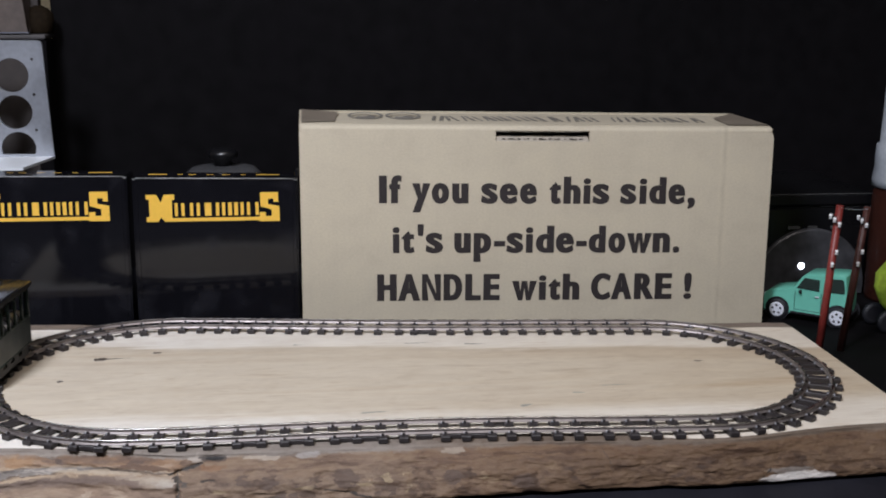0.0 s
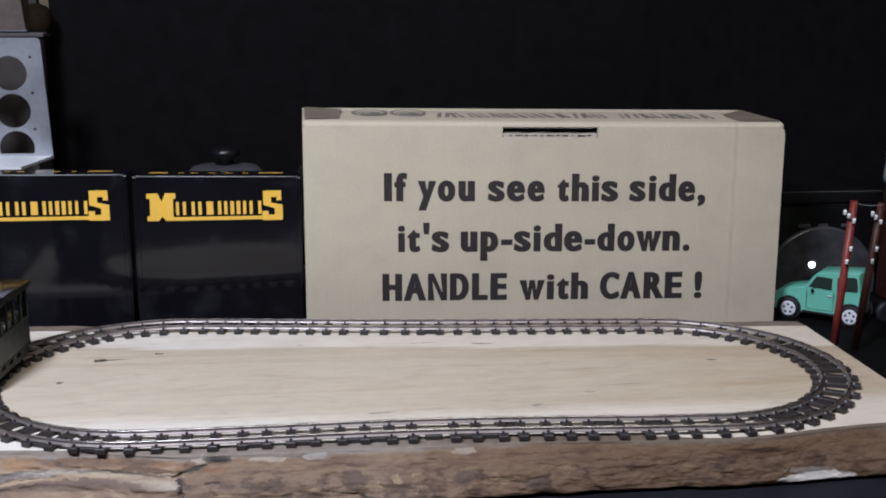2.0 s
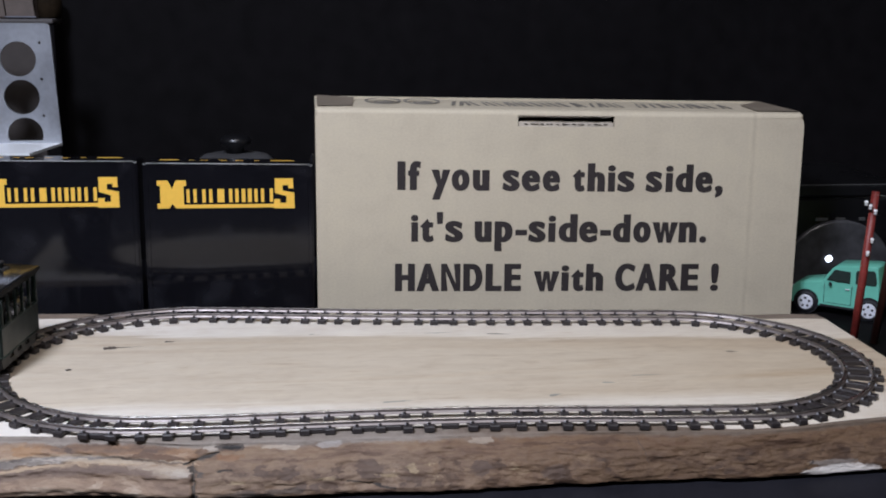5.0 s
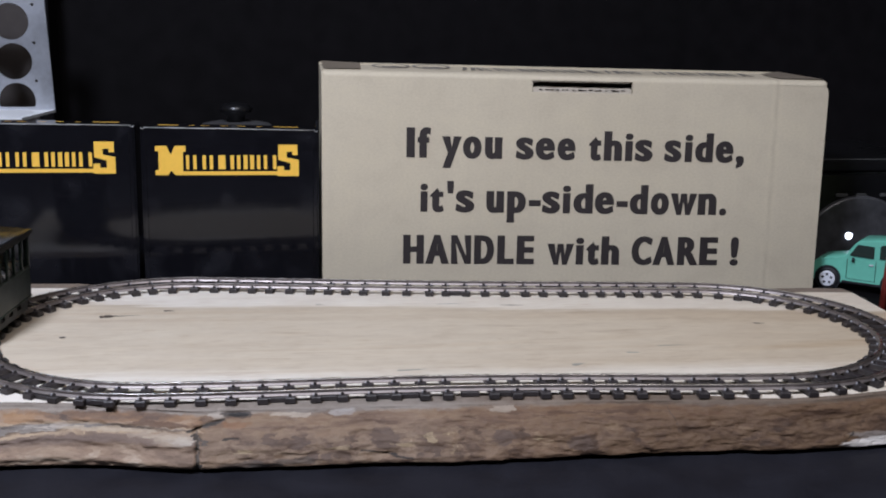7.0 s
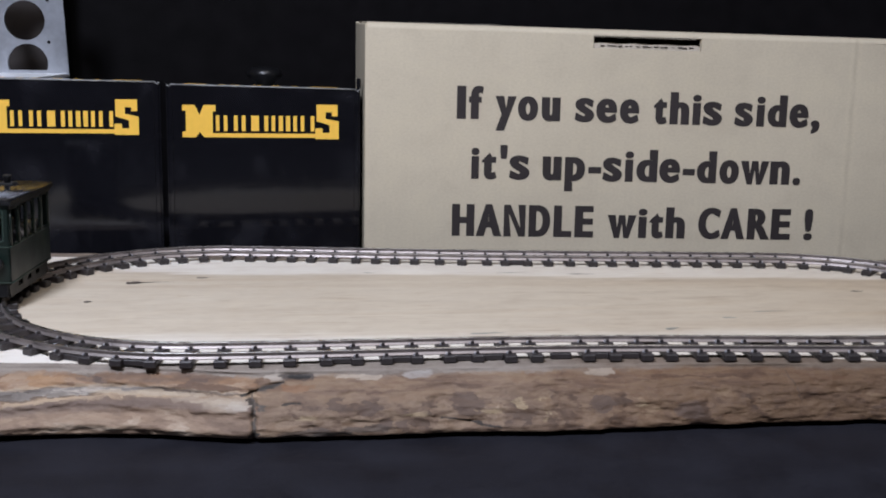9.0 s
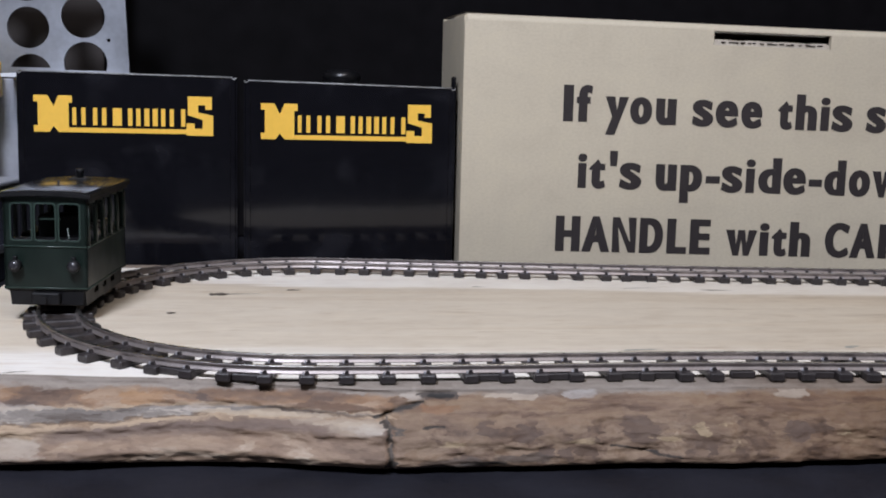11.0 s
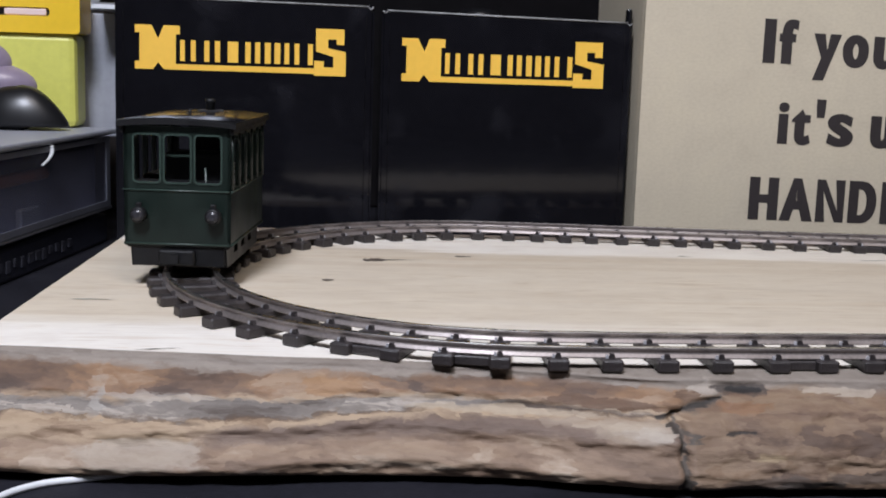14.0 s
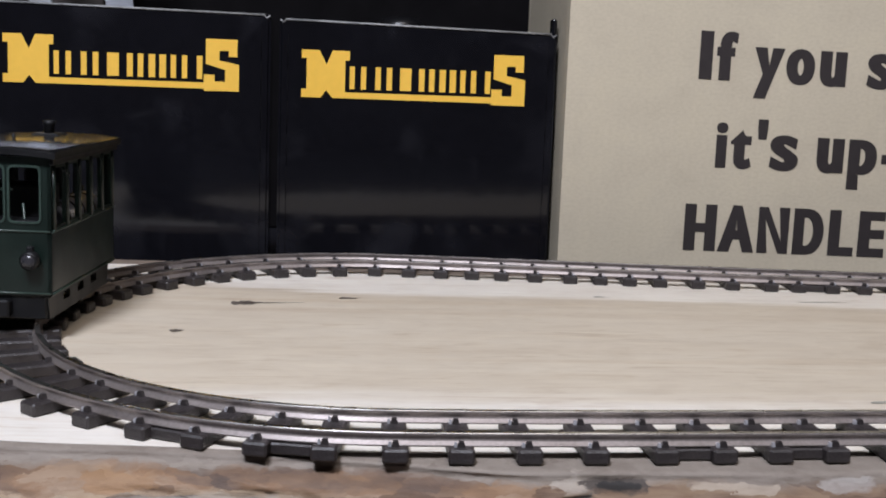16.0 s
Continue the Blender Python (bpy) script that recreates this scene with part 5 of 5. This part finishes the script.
    tube(bm, (-0.0045, 0.0006, ze + 0.0010), (-0.0045, 0.0006, ze + 0.0027), 0.0003, seg=8)
    part("whistle", bm, TRAM_BLACK, roof)
    return ob


bend = math.pi * LEFT[1]
TRAM_S = bend * (84.0 / 180.0)
build_tram()


# ---- black sheet added beside the slab to darken the table ----
DARK_SHEET_TOP = GROUND + 0.0004
bm = pierced([(0.172, 0.45), (0.50, 0.45), (0.50, 0.795), (0.1757, 0.795), (0.1757, 0.652), (0.172, 0.652)], [], 0.0004, Matrix.Translation((0, 0, DARK_SHEET_TOP)) @ Matrix.Rotation(radians(-90), 4, "X"))
tagged(new("mat", finish("mat", bm, VELVET)), "thin matt black sheet added to darken the table", "mat")


# ---- mint car ----
def build_car():
    h1, h2 = Vector((0.1843, 0.6675)), Vector((0.2048, 0.6500))
    mid = (h1 + h2) / 2
    yaw = math.degrees(math.atan2(h2.y - h1.y, h2.x - h1.x))
    ob = thing("toy_car", pose(mid.x, mid.y, DARK_SHEET_TOP, 0, 0, yaw) @ pose(0, 0.0115, 0), "mint green model off-road car with white rims", "toy car")
    # x runs from the nose (-) to the tail (+); the near side is -y
    prof = [(-0.0205, 0.0042), (-0.0209, 0.0098), (-0.0204, 0.0116), (-0.0190, 0.0130), (-0.0150, 0.0140), (-0.0078, 0.0155), (-0.0034, 0.0218), (-0.0016, 0.0230), (0.0085, 0.0241), (0.0146, 0.0246), (0.0160, 0.0240), (0.0170, 0.0165), (0.0174, 0.0125), (0.0174, 0.0042)]
    bm = bmesh.new()
    rings = []
    for y, k in ((-0.0085, 0.0), (-0.0080, 1.0), (0.0080, 1.0), (0.0085, 0.0)):
        rings.append([bm.verts.new((x * (0.99 if k == 0 else 1), y * (1 if z < 0.0145 else 0.88), z - (0.0003 if k == 0 else 0))) for x, z in prof])
    for a, b in zip(rings, rings[1:]):
        for j in range(len(prof)):
            bm.faces.new((a[j], a[(j + 1) % len(prof)], b[(j + 1) % len(prof)], b[j]))
    bm.faces.new(rings[0])
    bm.faces.new(rings[-1][::-1])
    bmesh.ops.recalc_face_normals(bm, faces=bm.faces[:])
    bmesh.ops.bevel(bm, geom=bm.edges[:], offset=0.0006, segments=3, affect="EDGES", clamp_overlap=True)
    body = part("body", bm, MINT, ob, smooth=True)
    body.data.set_sharp_from_angle(angle=radians(38))
    for s in (-1, 1):
        y = s * 0.00856
        for x0, z0, x1, z1 in ((-0.0062, 0.0060, -0.0062, 0.0148), (0.0058, 0.0060, 0.0058, 0.0150), (-0.0062, 0.0060, 0.0058, 0.0060)):
            bm = bmesh.new()
            tube(bm, (x0, y, z0), (x1, y, z1), 0.00011, seg=6)
            part("door_seam", bm, CAR_GLASS, body)
        part("door_handle", soft_box(0.0030, 0.0048, y - 0.0003, y + 0.0003, 0.0128, 0.0133, 0.0001, 1), RIM, body)
        part("sill", soft_box(-0.0078, 0.0082, y - 0.0002, y + 0.0002, 0.0040, 0.0050, 0.0001, 1), TYRE, body)
        bm = bmesh.new()
        turned(bm, [(0.0011, -0.0003), (0.0011, 0.0003), (0.0006, 0.0005)], (0, 0, 0), seg=14)
        bm.transform(pose(-0.0207, s * 0.0060, 0.0105) @ Matrix.Rotation(radians(-90), 4, "Y"))
        part("headlight", bm, RIM, body)
        part("indicator", soft_box(-0.0211, -0.0205, s * 0.0060 - 0.0009, s * 0.0060 + 0.0009, 0.0076, 0.0084, 0.0001, 1), ORANGE, body)
    for s in (-1, 1):
        for pts in ([(-0.0056, 0.0162), (0.0046, 0.0158), (0.0046, 0.0210), (-0.0024, 0.0212)], [(0.0070, 0.0160), (0.0158, 0.0163), (0.0160, 0.0180), (0.0152, 0.0222), (0.0142, 0.0227), (0.0076, 0.0221), (0.0069, 0.0213)]):
            bm = pierced(pts, [], 0.0004, Matrix.Translation((0, s * 0.0079 - 0.0002, 0)))
            part("side_window", bm, CAR_GLASS, body)
        for wx in (-0.0139, 0.0137):
            bm = bmesh.new()
            turned(bm, [(0.0038, -0.0018), (0.0047, -0.0014), (0.0048, 0.0014), (0.0041, 0.0018)], (wx, s * 0.0076, 0.0050), "Y", 28)
            wheel = part("wheel", bm, TYRE, ob)
            bm = bmesh.new()
            turned(bm, [(0.0034, -0.0002), (0.0034, 0.0002), (0.0030, 0.0003)], (0, 0, 0), "Y", 24)
            bm.transform(Matrix.Translation((wx, s * 0.0095, 0.0050)))
            part("rim", bm, RIM, wheel)
            bm = bmesh.new()
            for i in range(5):
                an = radians(72 * i + 20)
                turned(bm, [(0.0006, -0.0001), (0.0006, 0.0001)], (wx + 0.0019 * math.cos(an), s * 0.00975, 0.0050 + 0.0019 * math.sin(an)), "Y", 8)
            part("rim_holes", bm, TYRE, wheel)
            bm = bmesh.new()
            turned(bm, [(0.0056, -0.0004), (0.0056, 0.0003)], (wx, s * 0.0084, 0.0052), "Y", 28)
            part("wheel_arch", bm, TYRE, body)
        part("mirror", soft_box(-0.0042, -0.0030, s * 0.0092 - 0.0007, s * 0.0092 + 0.0007, 0.0138, 0.0155, 0.0003, 1), TYRE, body)
    part("windscreen", pierced([(-0.0066, 0), (0.0066, 0), (0.0058, 0.0064), (-0.0058, 0.0064)], [], 0.0003, pose(-0.0076, 0, 0.0158, -31, 0, -90)), CAR_GLASS, body)
    part("front_bumper", soft_box(-0.0222, -0.0205, -0.0083, 0.0083, 0.0048, 0.0068, 0.0004, 1), TYRE, ob)
    part("rear_bumper", soft_box(0.0172, 0.0186, -0.0083, 0.0083, 0.0048, 0.0066, 0.0004, 1), TYRE, ob)
    part("chassis", soft_box(-0.019, 0.0165, -0.006, 0.006, 0.0025, 0.0045, 0.0003, 1), TYRE, ob)
    return ob


build_car()


# ---- telegraph poles ----
def build_pole(base, top, mat, label, r=0.0016):
    ob = thing("telegraph_pole", Matrix.Translation(base), label, "model pole", "model telegraph poles")
    b, t2 = Vector((0, 0, 0)), Vector(top) - Vector(base)
    bm = bmesh.new()
    tube(bm, b, t2, r, r * 0.92, 14)
    part("shaft", bm, mat, ob)
    d = t2.normalized()
    for off, sx, sz in ((-0.004, -0.0042, 0), (-0.0075, 0.0, 0), (-0.0075, -0.0022, 0.002), (-0.0188, 0.0004, 0), (-0.0240, -0.0006, 0)):
        p = t2 + d * off + Vector((sx, -0.0022, sz))
        bm = bmesh.new()
        turned(bm, [(0.0002, -0.0010), (0.0008, -0.0009), (0.0005, -0.0001), (0.0008, 0.0002), (0.0006, 0.0009), (0.0002, 0.0010)], p, seg=12)
        part("insulator", bm, PORCELAIN, ob, "white porcelain insulator")
        bm = bmesh.new()
        tube(bm, p + Vector((0, 0, -0.0012)), t2 + d * off, 0.0003, seg=6)
        part("bracket", bm, TYRE, ob)
    return ob


build_pole((0.1763, 0.604, DARK_SHEET_TOP), (0.1802, 0.6030, 0.0525), POLE_RED, "red-brown model telegraph pole with white insulators")
build_pole((0.1944, 0.621, DARK_SHEET_TOP), (0.2012, 0.6215, 0.0480), POLE_BROWN, "dark brown model telegraph pole with white insulators")

# a fine wire strung between the pole heads
wire = bmesh.new()
ends = Vector((0.1802, 0.6014, 0.0518)), Vector((0.2010, 0.6200, 0.0474))
knots = [ends[0].lerp(ends[1], i / 8) + Vector((0, 0, -0.0006 * math.sin(math.pi * i / 8))) for i in range(9)]
for a, b in zip(knots, knots[1:]):
    tube(wire, a, b, 0.00014, seg=6)
tagged(new("telegraph_wire", finish("telegraph_wire", wire, SILVER)), "thin pale wire strung between two model poles", "wire")


# ---- control unit behind the car ----
def build_unit():
    ob = thing("train_controller", pose(0.2125, 0.712, DARK_SHEET_TOP), "black electrical control unit with a dial and lit lamp", "control unit")
    body = part("housing", soft_box(-0.045, 0.036, 0, 0.07, 0, 0.0450, 0.0015), DEVICE, ob)
    part("cover", soft_box(-0.046, 0.037, -0.002, 0.071, 0.0455, 0.0515, 0.001), DEVICE, ob)
    # light caught by the cover edges, put in as grey strips
    for z in (0.0446, 0.0512):
        part("edge_glint", soft_box(-0.0455, 0.0365, -0.0024 if z > 0.05 else -0.0006, -0.0019 if z > 0.05 else -0.0001, z, z + 0.0004, 0.0001, 1), PRINT_GLINT, body, "thin grey strip drawn as the edge's highlight")
    bm = bmesh.new()
    turned(bm, [(0.0290, -0.0), (0.0290, 0.0012), (0.0280, 0.0022)], (0.0062, 0.0, 0.0050), "Y", 48)
    bmesh.ops.bisect_plane(bm, geom=bm.verts[:] + bm.edges[:] + bm.faces[:], plane_co=(0, 0, 0.0005), plane_no=(0, 0, -1), clear_outer=True)
    part("dial", bm, DIAL, body)
    bm = bmesh.new()
    turned(bm, [(0.0016, 0), (0.0016, 0.0006), (0.0009, 0.0012)], (0.0012, -0.0022, 0.0152), "Y", 20)
    part("lamp", bm, LED, body, "lit white indicator lamp")
    for x, w in ((-0.006, 0.006), (0.004, 0.005), (0.016, 0.003)):
        part("legend_bar", soft_box(x, x + w, -0.0006, 0.0002, 0.0335, 0.0350, 0.0001, 1), PRINT_GLINT, body)
    return ob


build_unit()

# ---- bottle and lime toy at the far end ----
t = thing("bottle", pose(0.2595, 0.700, DARK_SHEET_TOP), "brown bottle with a tall pale silver cap", "bottle")
bm = bmesh.new()
turned(bm, [(0.0145, 0), (0.0150, 0.002), (0.0150, 0.052), (0.0142, 0.056)], seg=40)
part("body", bm, BROWN_GLASS, t)
bm = bmesh.new()
turned(bm, [(0.0155, 0.0565), (0.0158, 0.060), (0.0150, 0.066), (0.0152, 0.070), (0.0148, 0.077), (0.0135, 0.0775), (0.0125, 0.115), (0.010, 0.118)], seg=40)
part("cap", bm, SILVER, t, "pale silver plastic cap")

t = thing("lime_toy", pose(0.2345, 0.650, DARK_SHEET_TOP), "lime green model vehicle on black wheels", "toy car")
bm = bmesh.new()
turned(bm, [(0.003, 0.008), (0.006, 0.0095), (0.008, 0.012), (0.0092, 0.016), (0.0098, 0.020), (0.0094, 0.025), (0.0078, 0.030), (0.005, 0.0335), (0.002, 0.0345)], seg=36)
for v in bm.verts:
    w = 1 + 0.22 * noise.noise((v.co.x * 190, v.co.y * 190, v.co.z * 120))
    v.co = (v.co.x * 1.1 * w, v.co.y * w, v.co.z + 0.0012 * noise.noise((v.co.x * 240, 3, v.co.z * 240)))
part("body", bm, LIME, t)
for wx in (-0.008, 0.010):
    for wy in (-0.007, 0.007):
        bm = bmesh.new()
        turned(bm, [(0.0035, -0.0015), (0.0052, -0.001), (0.0052, 0.001), (0.0035, 0.0015)], (wx, wy, 0.0052), "Y", 20)
        part("wheel", bm, TYRE, t)

# ---- jar behind the black boxes ----
t = thing("knobbed_jar", pose(-0.0703, 0.7295, GROUND), "black jar with a grey dished lid and black knob", "jar")
bm = bmesh.new()
turned(bm, [(0.014, 0), (0.0150, 0.002), (0.0150, 0.062)], seg=40)
part("body", bm, DEVICE, t)
bm = bmesh.new()
turned(bm, [(0.0178, 0.0622), (0.0180, 0.0628), (0.0150, 0.0655), (0.010, 0.0665)], seg=40)
lid = part("lid", bm, GREY_RUBBER, t, "grey metal dished lid")
bm = bmesh.new()
turned(bm, [(0.004, 0.0665), (0.004, 0.069), (0.0068, 0.0705), (0.0074, 0.0725), (0.0055, 0.0745), (0.002, 0.0750)], seg=32)
part("knob", bm, DEVICE, lid)

# ---- perforated metal bracket ----
t = thing("perforated_bracket", pose(0, 0.735, GROUND), "bent aluminium bracket with rows of round holes", "bracket")
g = -GROUND
holes = []
for i in range(6):
    for j in range(3):
        rad, dz = ((0.0079, 0.0), (0.0076, -0.0046), (0.0048, 0.0036))[min(i, 2)]
        holes.append(circle(rad, -0.1655 - 0.0198 * i + 0.0030 * max(0, i - 1) - 0.0006 * j, g + 0.0603 + 0.0172 * j + dz))
for z in (0.0690, 0.0856, 0.1020):
    holes.append(circle(0.0007, -0.1570, g + z, 10))
bm = pierced([(-0.285, g + 0.0560), (-0.1495, g + 0.0560), (-0.1519, g + 0.1086), (-0.1522, g + 0.1097), (-0.1529, g + 0.1104), (-0.1540, g + 0.1107), (-0.285, g + 0.1107)], [[(x, z) for x, z in h if z > g + 0.0575] for h in holes], 0.0015)
plate = part("perforated_plate", bm, ALU, t)
bm = bmesh.new()
box(bm, -0.1880, -0.1495, -0.0350, 0.0015, g + 0.0552, g + 0.0564)
for v in bm.verts:
    if v.co.y < -0.01 and v.co.x > -0.17:
        v.co.x -= 0.0067
part("shelf_flange", bm, CABLE, t, "bright bent flange")
part("upright_panel", soft_box(-0.215, -0.1610, -0.0170, -0.0155, g + 0.0165, g + 0.0543, 0.0004, 1), DRAWER_TOP, t, "pale grey lower panel")

# ---- things behind the bracket ----
t = thing("carton", pose(-0.195, 0.775, GROUND), "grey-brown cardboard carton behind the bracket", "box")
part("body", soft_box(-0.09, 0.0300, 0, 0.02, 0, 0.1236, 0.001), BROWN_BOX, t)
# black strip added to keep the gap beside the body dark
part("side_panel", soft_box(0.0302, 0.0368, 0.0, 0.020, 0, 0.1236, 0.001), VELVET, t, "black strip added beside the carton body")
part("deck", soft_box(-0.09, 0.0366, -0.001, 0.021, 0.1238, 0.1262, 0.0008), LID_GREY, t, "grey upper board")
lid = part("lid", soft_box(-0.0905, 0.0290, -0.001, 0.012, 0.1264, 0.190, 0.001), LID_BROWN, t, "tilted grey-brown upper box")
for v in lid.data.vertices:
    v.co.x -= 0.10 * (v.co.z - 0.1264)
# the shade on this side is put in as a darker brown
part("lid_side", soft_box(0.0200, 0.0314, 0.0125, 0.0200, 0.1264, 0.190, 0.0006), BROWN_BOX, t, "side of the upper box, coloured darker for shade")
part("seam", soft_box(0.0145, 0.0292, -0.0016, -0.0008, 0.1266, 0.1274, 0.0002, 1), BORDER, t, "paler lower edge")
for x, top in ((0.0150, 0.0135), (0.0288, 0.0272)):
    bm = bmesh.new()
    tube(bm, (x, -0.0011, 0.1272), (top - 0.0045, -0.0011, 0.186), 0.0003, seg=6)
    part("edge_line", bm, BAG, t, "dark edge line")

t = thing("bundle", pose(-0.1636, 0.7868, GROUND + 0.1262), "dark brown rounded bundle on the carton", "bag")
bm = bmesh.new()
turned(bm, [(0.0070, 0), (0.0086, 0.0010), (0.0090, 0.0050), (0.0088, 0.0085), (0.0078, 0.0118), (0.0055, 0.0148), (0.0020, 0.0165)], seg=28)
for v in bm.verts:
    w = 1 + 0.14 * noise.noise((v.co.x * 160, v.co.y * 160, v.co.z * 140))
    v.co.x, v.co.y, v.co.z = v.co.x * w * 0.86, v.co.y * w * 0.8, v.co.z * 0.84
part("bag", bm, BAG, t)

# ---- clear drawer cabinet ----
t = thing("drawer_cabinet", pose(-0.1842, 0.7024, GROUND, 0, 0, -9.94) @ pose(-0.0158, -0.1024, 0), "small cabinet with clear and navy plastic drawers", "cabinet")
g = -GROUND
part("top", soft_box(-0.12, 0.0165, -0.22, 0.108, g + 0.0182, g + 0.0200, 0.0006), DRAWER_TOP, t)
drawer = part("clear_drawer", soft_box(0.0138, 0.0152, -0.215, 0.104, g - 0.0030, g + 0.0178, 0.0005), CLEAR, t, "smoky clear plastic drawer wall")
drawer.visible_shadow = False
part("drawer_tray", soft_box(-0.115, 0.0118, -0.214, 0.103, g - 0.0030, g + 0.0175, 0.001), NAVY_GREY, drawer, "dim contents of the drawer")
part("drawer_rim", soft_box(-0.117, 0.0156, -0.217, 0.106, g - 0.0044, g - 0.0032, 0.0004), DRAWER_TOP, drawer)
part("content_block", soft_box(0.0050, 0.0133, -0.120, 0.066, g + 0.0085, g + 0.0118, 0.0012), ORANGE, drawer, "orange-brown contents")
part("content_block", soft_box(0.0048, 0.0131, -0.120, 0.036, g + 0.0030, g + 0.0062, 0.001), ORANGE, drawer, "orange-brown contents")
part("content_card", soft_box(0.0105, 0.0135, 0.047, 0.0590, g - 0.0028, g + 0.0022, 0.0006), DRAWER_TOP, drawer, "pale card")
bm = pierced([(-0.215, g - 0.0032), (0.104, g - 0.0032), (0.104, g + 0.0178), (-0.215, g + 0.0178)], [[(-0.213, g - 0.0014), (0.1010, g - 0.0014), (0.1010, g + 0.0163), (-0.213, g + 0.0163)]], 0.0004, Matrix.Translation((0.0158, 0, 0)) @ Matrix.Rotation(radians(90), 4, "Z"))
part("drawer_border", bm, BORDER, drawer, "paler moulded border")
navy = part("navy_drawer", soft_box(-0.116, 0.0145, -0.216, 0.105, 0.0, g - 0.0056, 0.001), DRAWER_DARK, t)
bm = bmesh.new()
prev = Vector((0.0160, 0.0600, g + 0.0178))
for i in range(1, 7):
    u = i / 6
    q = Vector((0.0160 + 0.0006 * math.sin(3 * u), 0.0600 - 0.0058 * u ** 2.2, g + 0.0178 - 0.0046 * u))
    tube(bm, prev, q, 0.0007 * (1.05 - 0.6 * (u - 1 / 6)), 0.0007 * (1.05 - 0.6 * u), seg=8)
    prev = q
part("latch", bm, CABLE, t, "small curved white latch")
emboss = random.Random(3)
for i in range(12):
    yy = 0.026 + i * 0.0043
    part("embossed_bar", soft_box(0.0144, 0.0149, yy, yy + emboss.uniform(0.0014, 0.0030), g - 0.0122 + emboss.uniform(0, 0.0012), g - 0.0090, 0.0002, 1), EMBOSS, navy)

# ---- yellow tub ----
t = thing("storage_tub", pose(-0.1912, 0.700, 0.0201), "lime tub with a yellow lid, on the drawer cabinet", "tub")
part("tub", soft_box(-0.10, -0.0015, 0.0005, 0.0150, 0, 0.0275, 0.0020), TUB_LIME, t)
lid = part("lid", pierced(rounded(0.1, 0.0132, 0.0012, -0.05, 0.0340), [rounded(0.028, 0.0024, 0.0011, -0.0225, 0.0335)], 0.0160, Matrix.Translation((0, -0.0006, 0))), LID_YELLOW, t, "yellow lid with a slot")
part("slot_liner", soft_box(-0.0215, -0.0095, -0.0003, 0.0010, 0.0324, 0.0345, 0.0004, 2), PALE_PINK, lid, "pale pink slot liner")

# ---- lilac toy car on the cabinet ----
t = thing("vintage_toy_car", pose(-0.2035, 0.690, 0.0201), "lilac and black vintage model car, on the drawer cabinet", "toy car")
bm = bmesh.new()
bmesh.ops.create_uvsphere(bm, u_segments=32, v_segments=20, radius=1.0)
bmesh.ops.bisect_plane(bm, geom=bm.verts[:] + bm.edges[:] + bm.faces[:], plane_co=(0, 0, 0.05), plane_no=(0, 0, -1), clear_outer=True)
bmesh.ops.holes_fill(bm, edges=[e for e in bm.edges if e.is_boundary])
for v in bm.verts:
    if v.co.x > 0:
        v.co.z *= 1 - 0.45 * v.co.x ** 2 + 0.10 * math.sin(math.pi * v.co.x)
        v.co.x *= 1.20
bm.transform(pose(-0.004, 0, 0.0005) @ Matrix.Diagonal((0.0125, 0.0065, 0.0118, 1)))
part("fender", bm, FENDER, t, "gloss black rounded fender", smooth=True)
bm = bmesh.new()
bmesh.ops.create_uvsphere(bm, u_segments=32, v_segments=20, radius=1.0)
bm.transform(pose(-0.022, 0.012, 0.012) @ Matrix.Diagonal((0.022, 0.008, 0.008, 1)))
body = part("body", bm, LILAC, t, smooth=True)
bm = bmesh.new()
bmesh.ops.create_uvsphere(bm, u_segments=32, v_segments=20, radius=1.0)
bm.transform(pose(-0.0225, 0.012, 0.0185) @ Matrix.Diagonal((0.0155, 0.0068, 0.0082, 1)))
part("cabin", bm, LILAC, body, smooth=True)
bm = pierced(rounded(0.0120, 0.0046, 0.0016, -0.0170, 0.0205), [], 0.0006, Matrix.Translation((0, 0.0052, 0)))
part("side_window", bm, CAR_GLASS, body)
part("wheel", soft_box(-0.009, -0.001, -0.004, 0.004, 0, 0.0022, 0.0006), TYRE, t)

# ---- cable on the table ----
cu = bpy.data.curves.new("cable_form", "CURVE")
cu.dimensions, cu.bevel_depth, cu.bevel_resolution = "3D", 0.00050, 3
sp = cu.splines.new("BEZIER")
pts = [(x, y, GROUND + 0.0005) for x, y in ((-0.163, 0.455), (-0.1632, 0.475), (-0.1607, 0.4902), (-0.1566, 0.4958), (-0.1511, 0.4982), (-0.1460, 0.5000), (-0.140, 0.505))]
sp.bezier_points.add(len(pts) - 1)
for bp, p in zip(sp.bezier_points, pts):
    bp.co, bp.handle_left_type, bp.handle_right_type = p, "AUTO", "AUTO"
tmp = new("cable_form", cu)
bpy.context.view_layer.update()
me = bpy.data.meshes.new_from_object(tmp.evaluated_get(bpy.context.evaluated_depsgraph_get()))
bpy.data.objects.remove(tmp)
me.materials.clear()
me.materials.append(CABLE)
for p in me.polygons:
    p.use_smooth = True
tagged(new("cable", me), "white cable lying on the dark table", "cable")
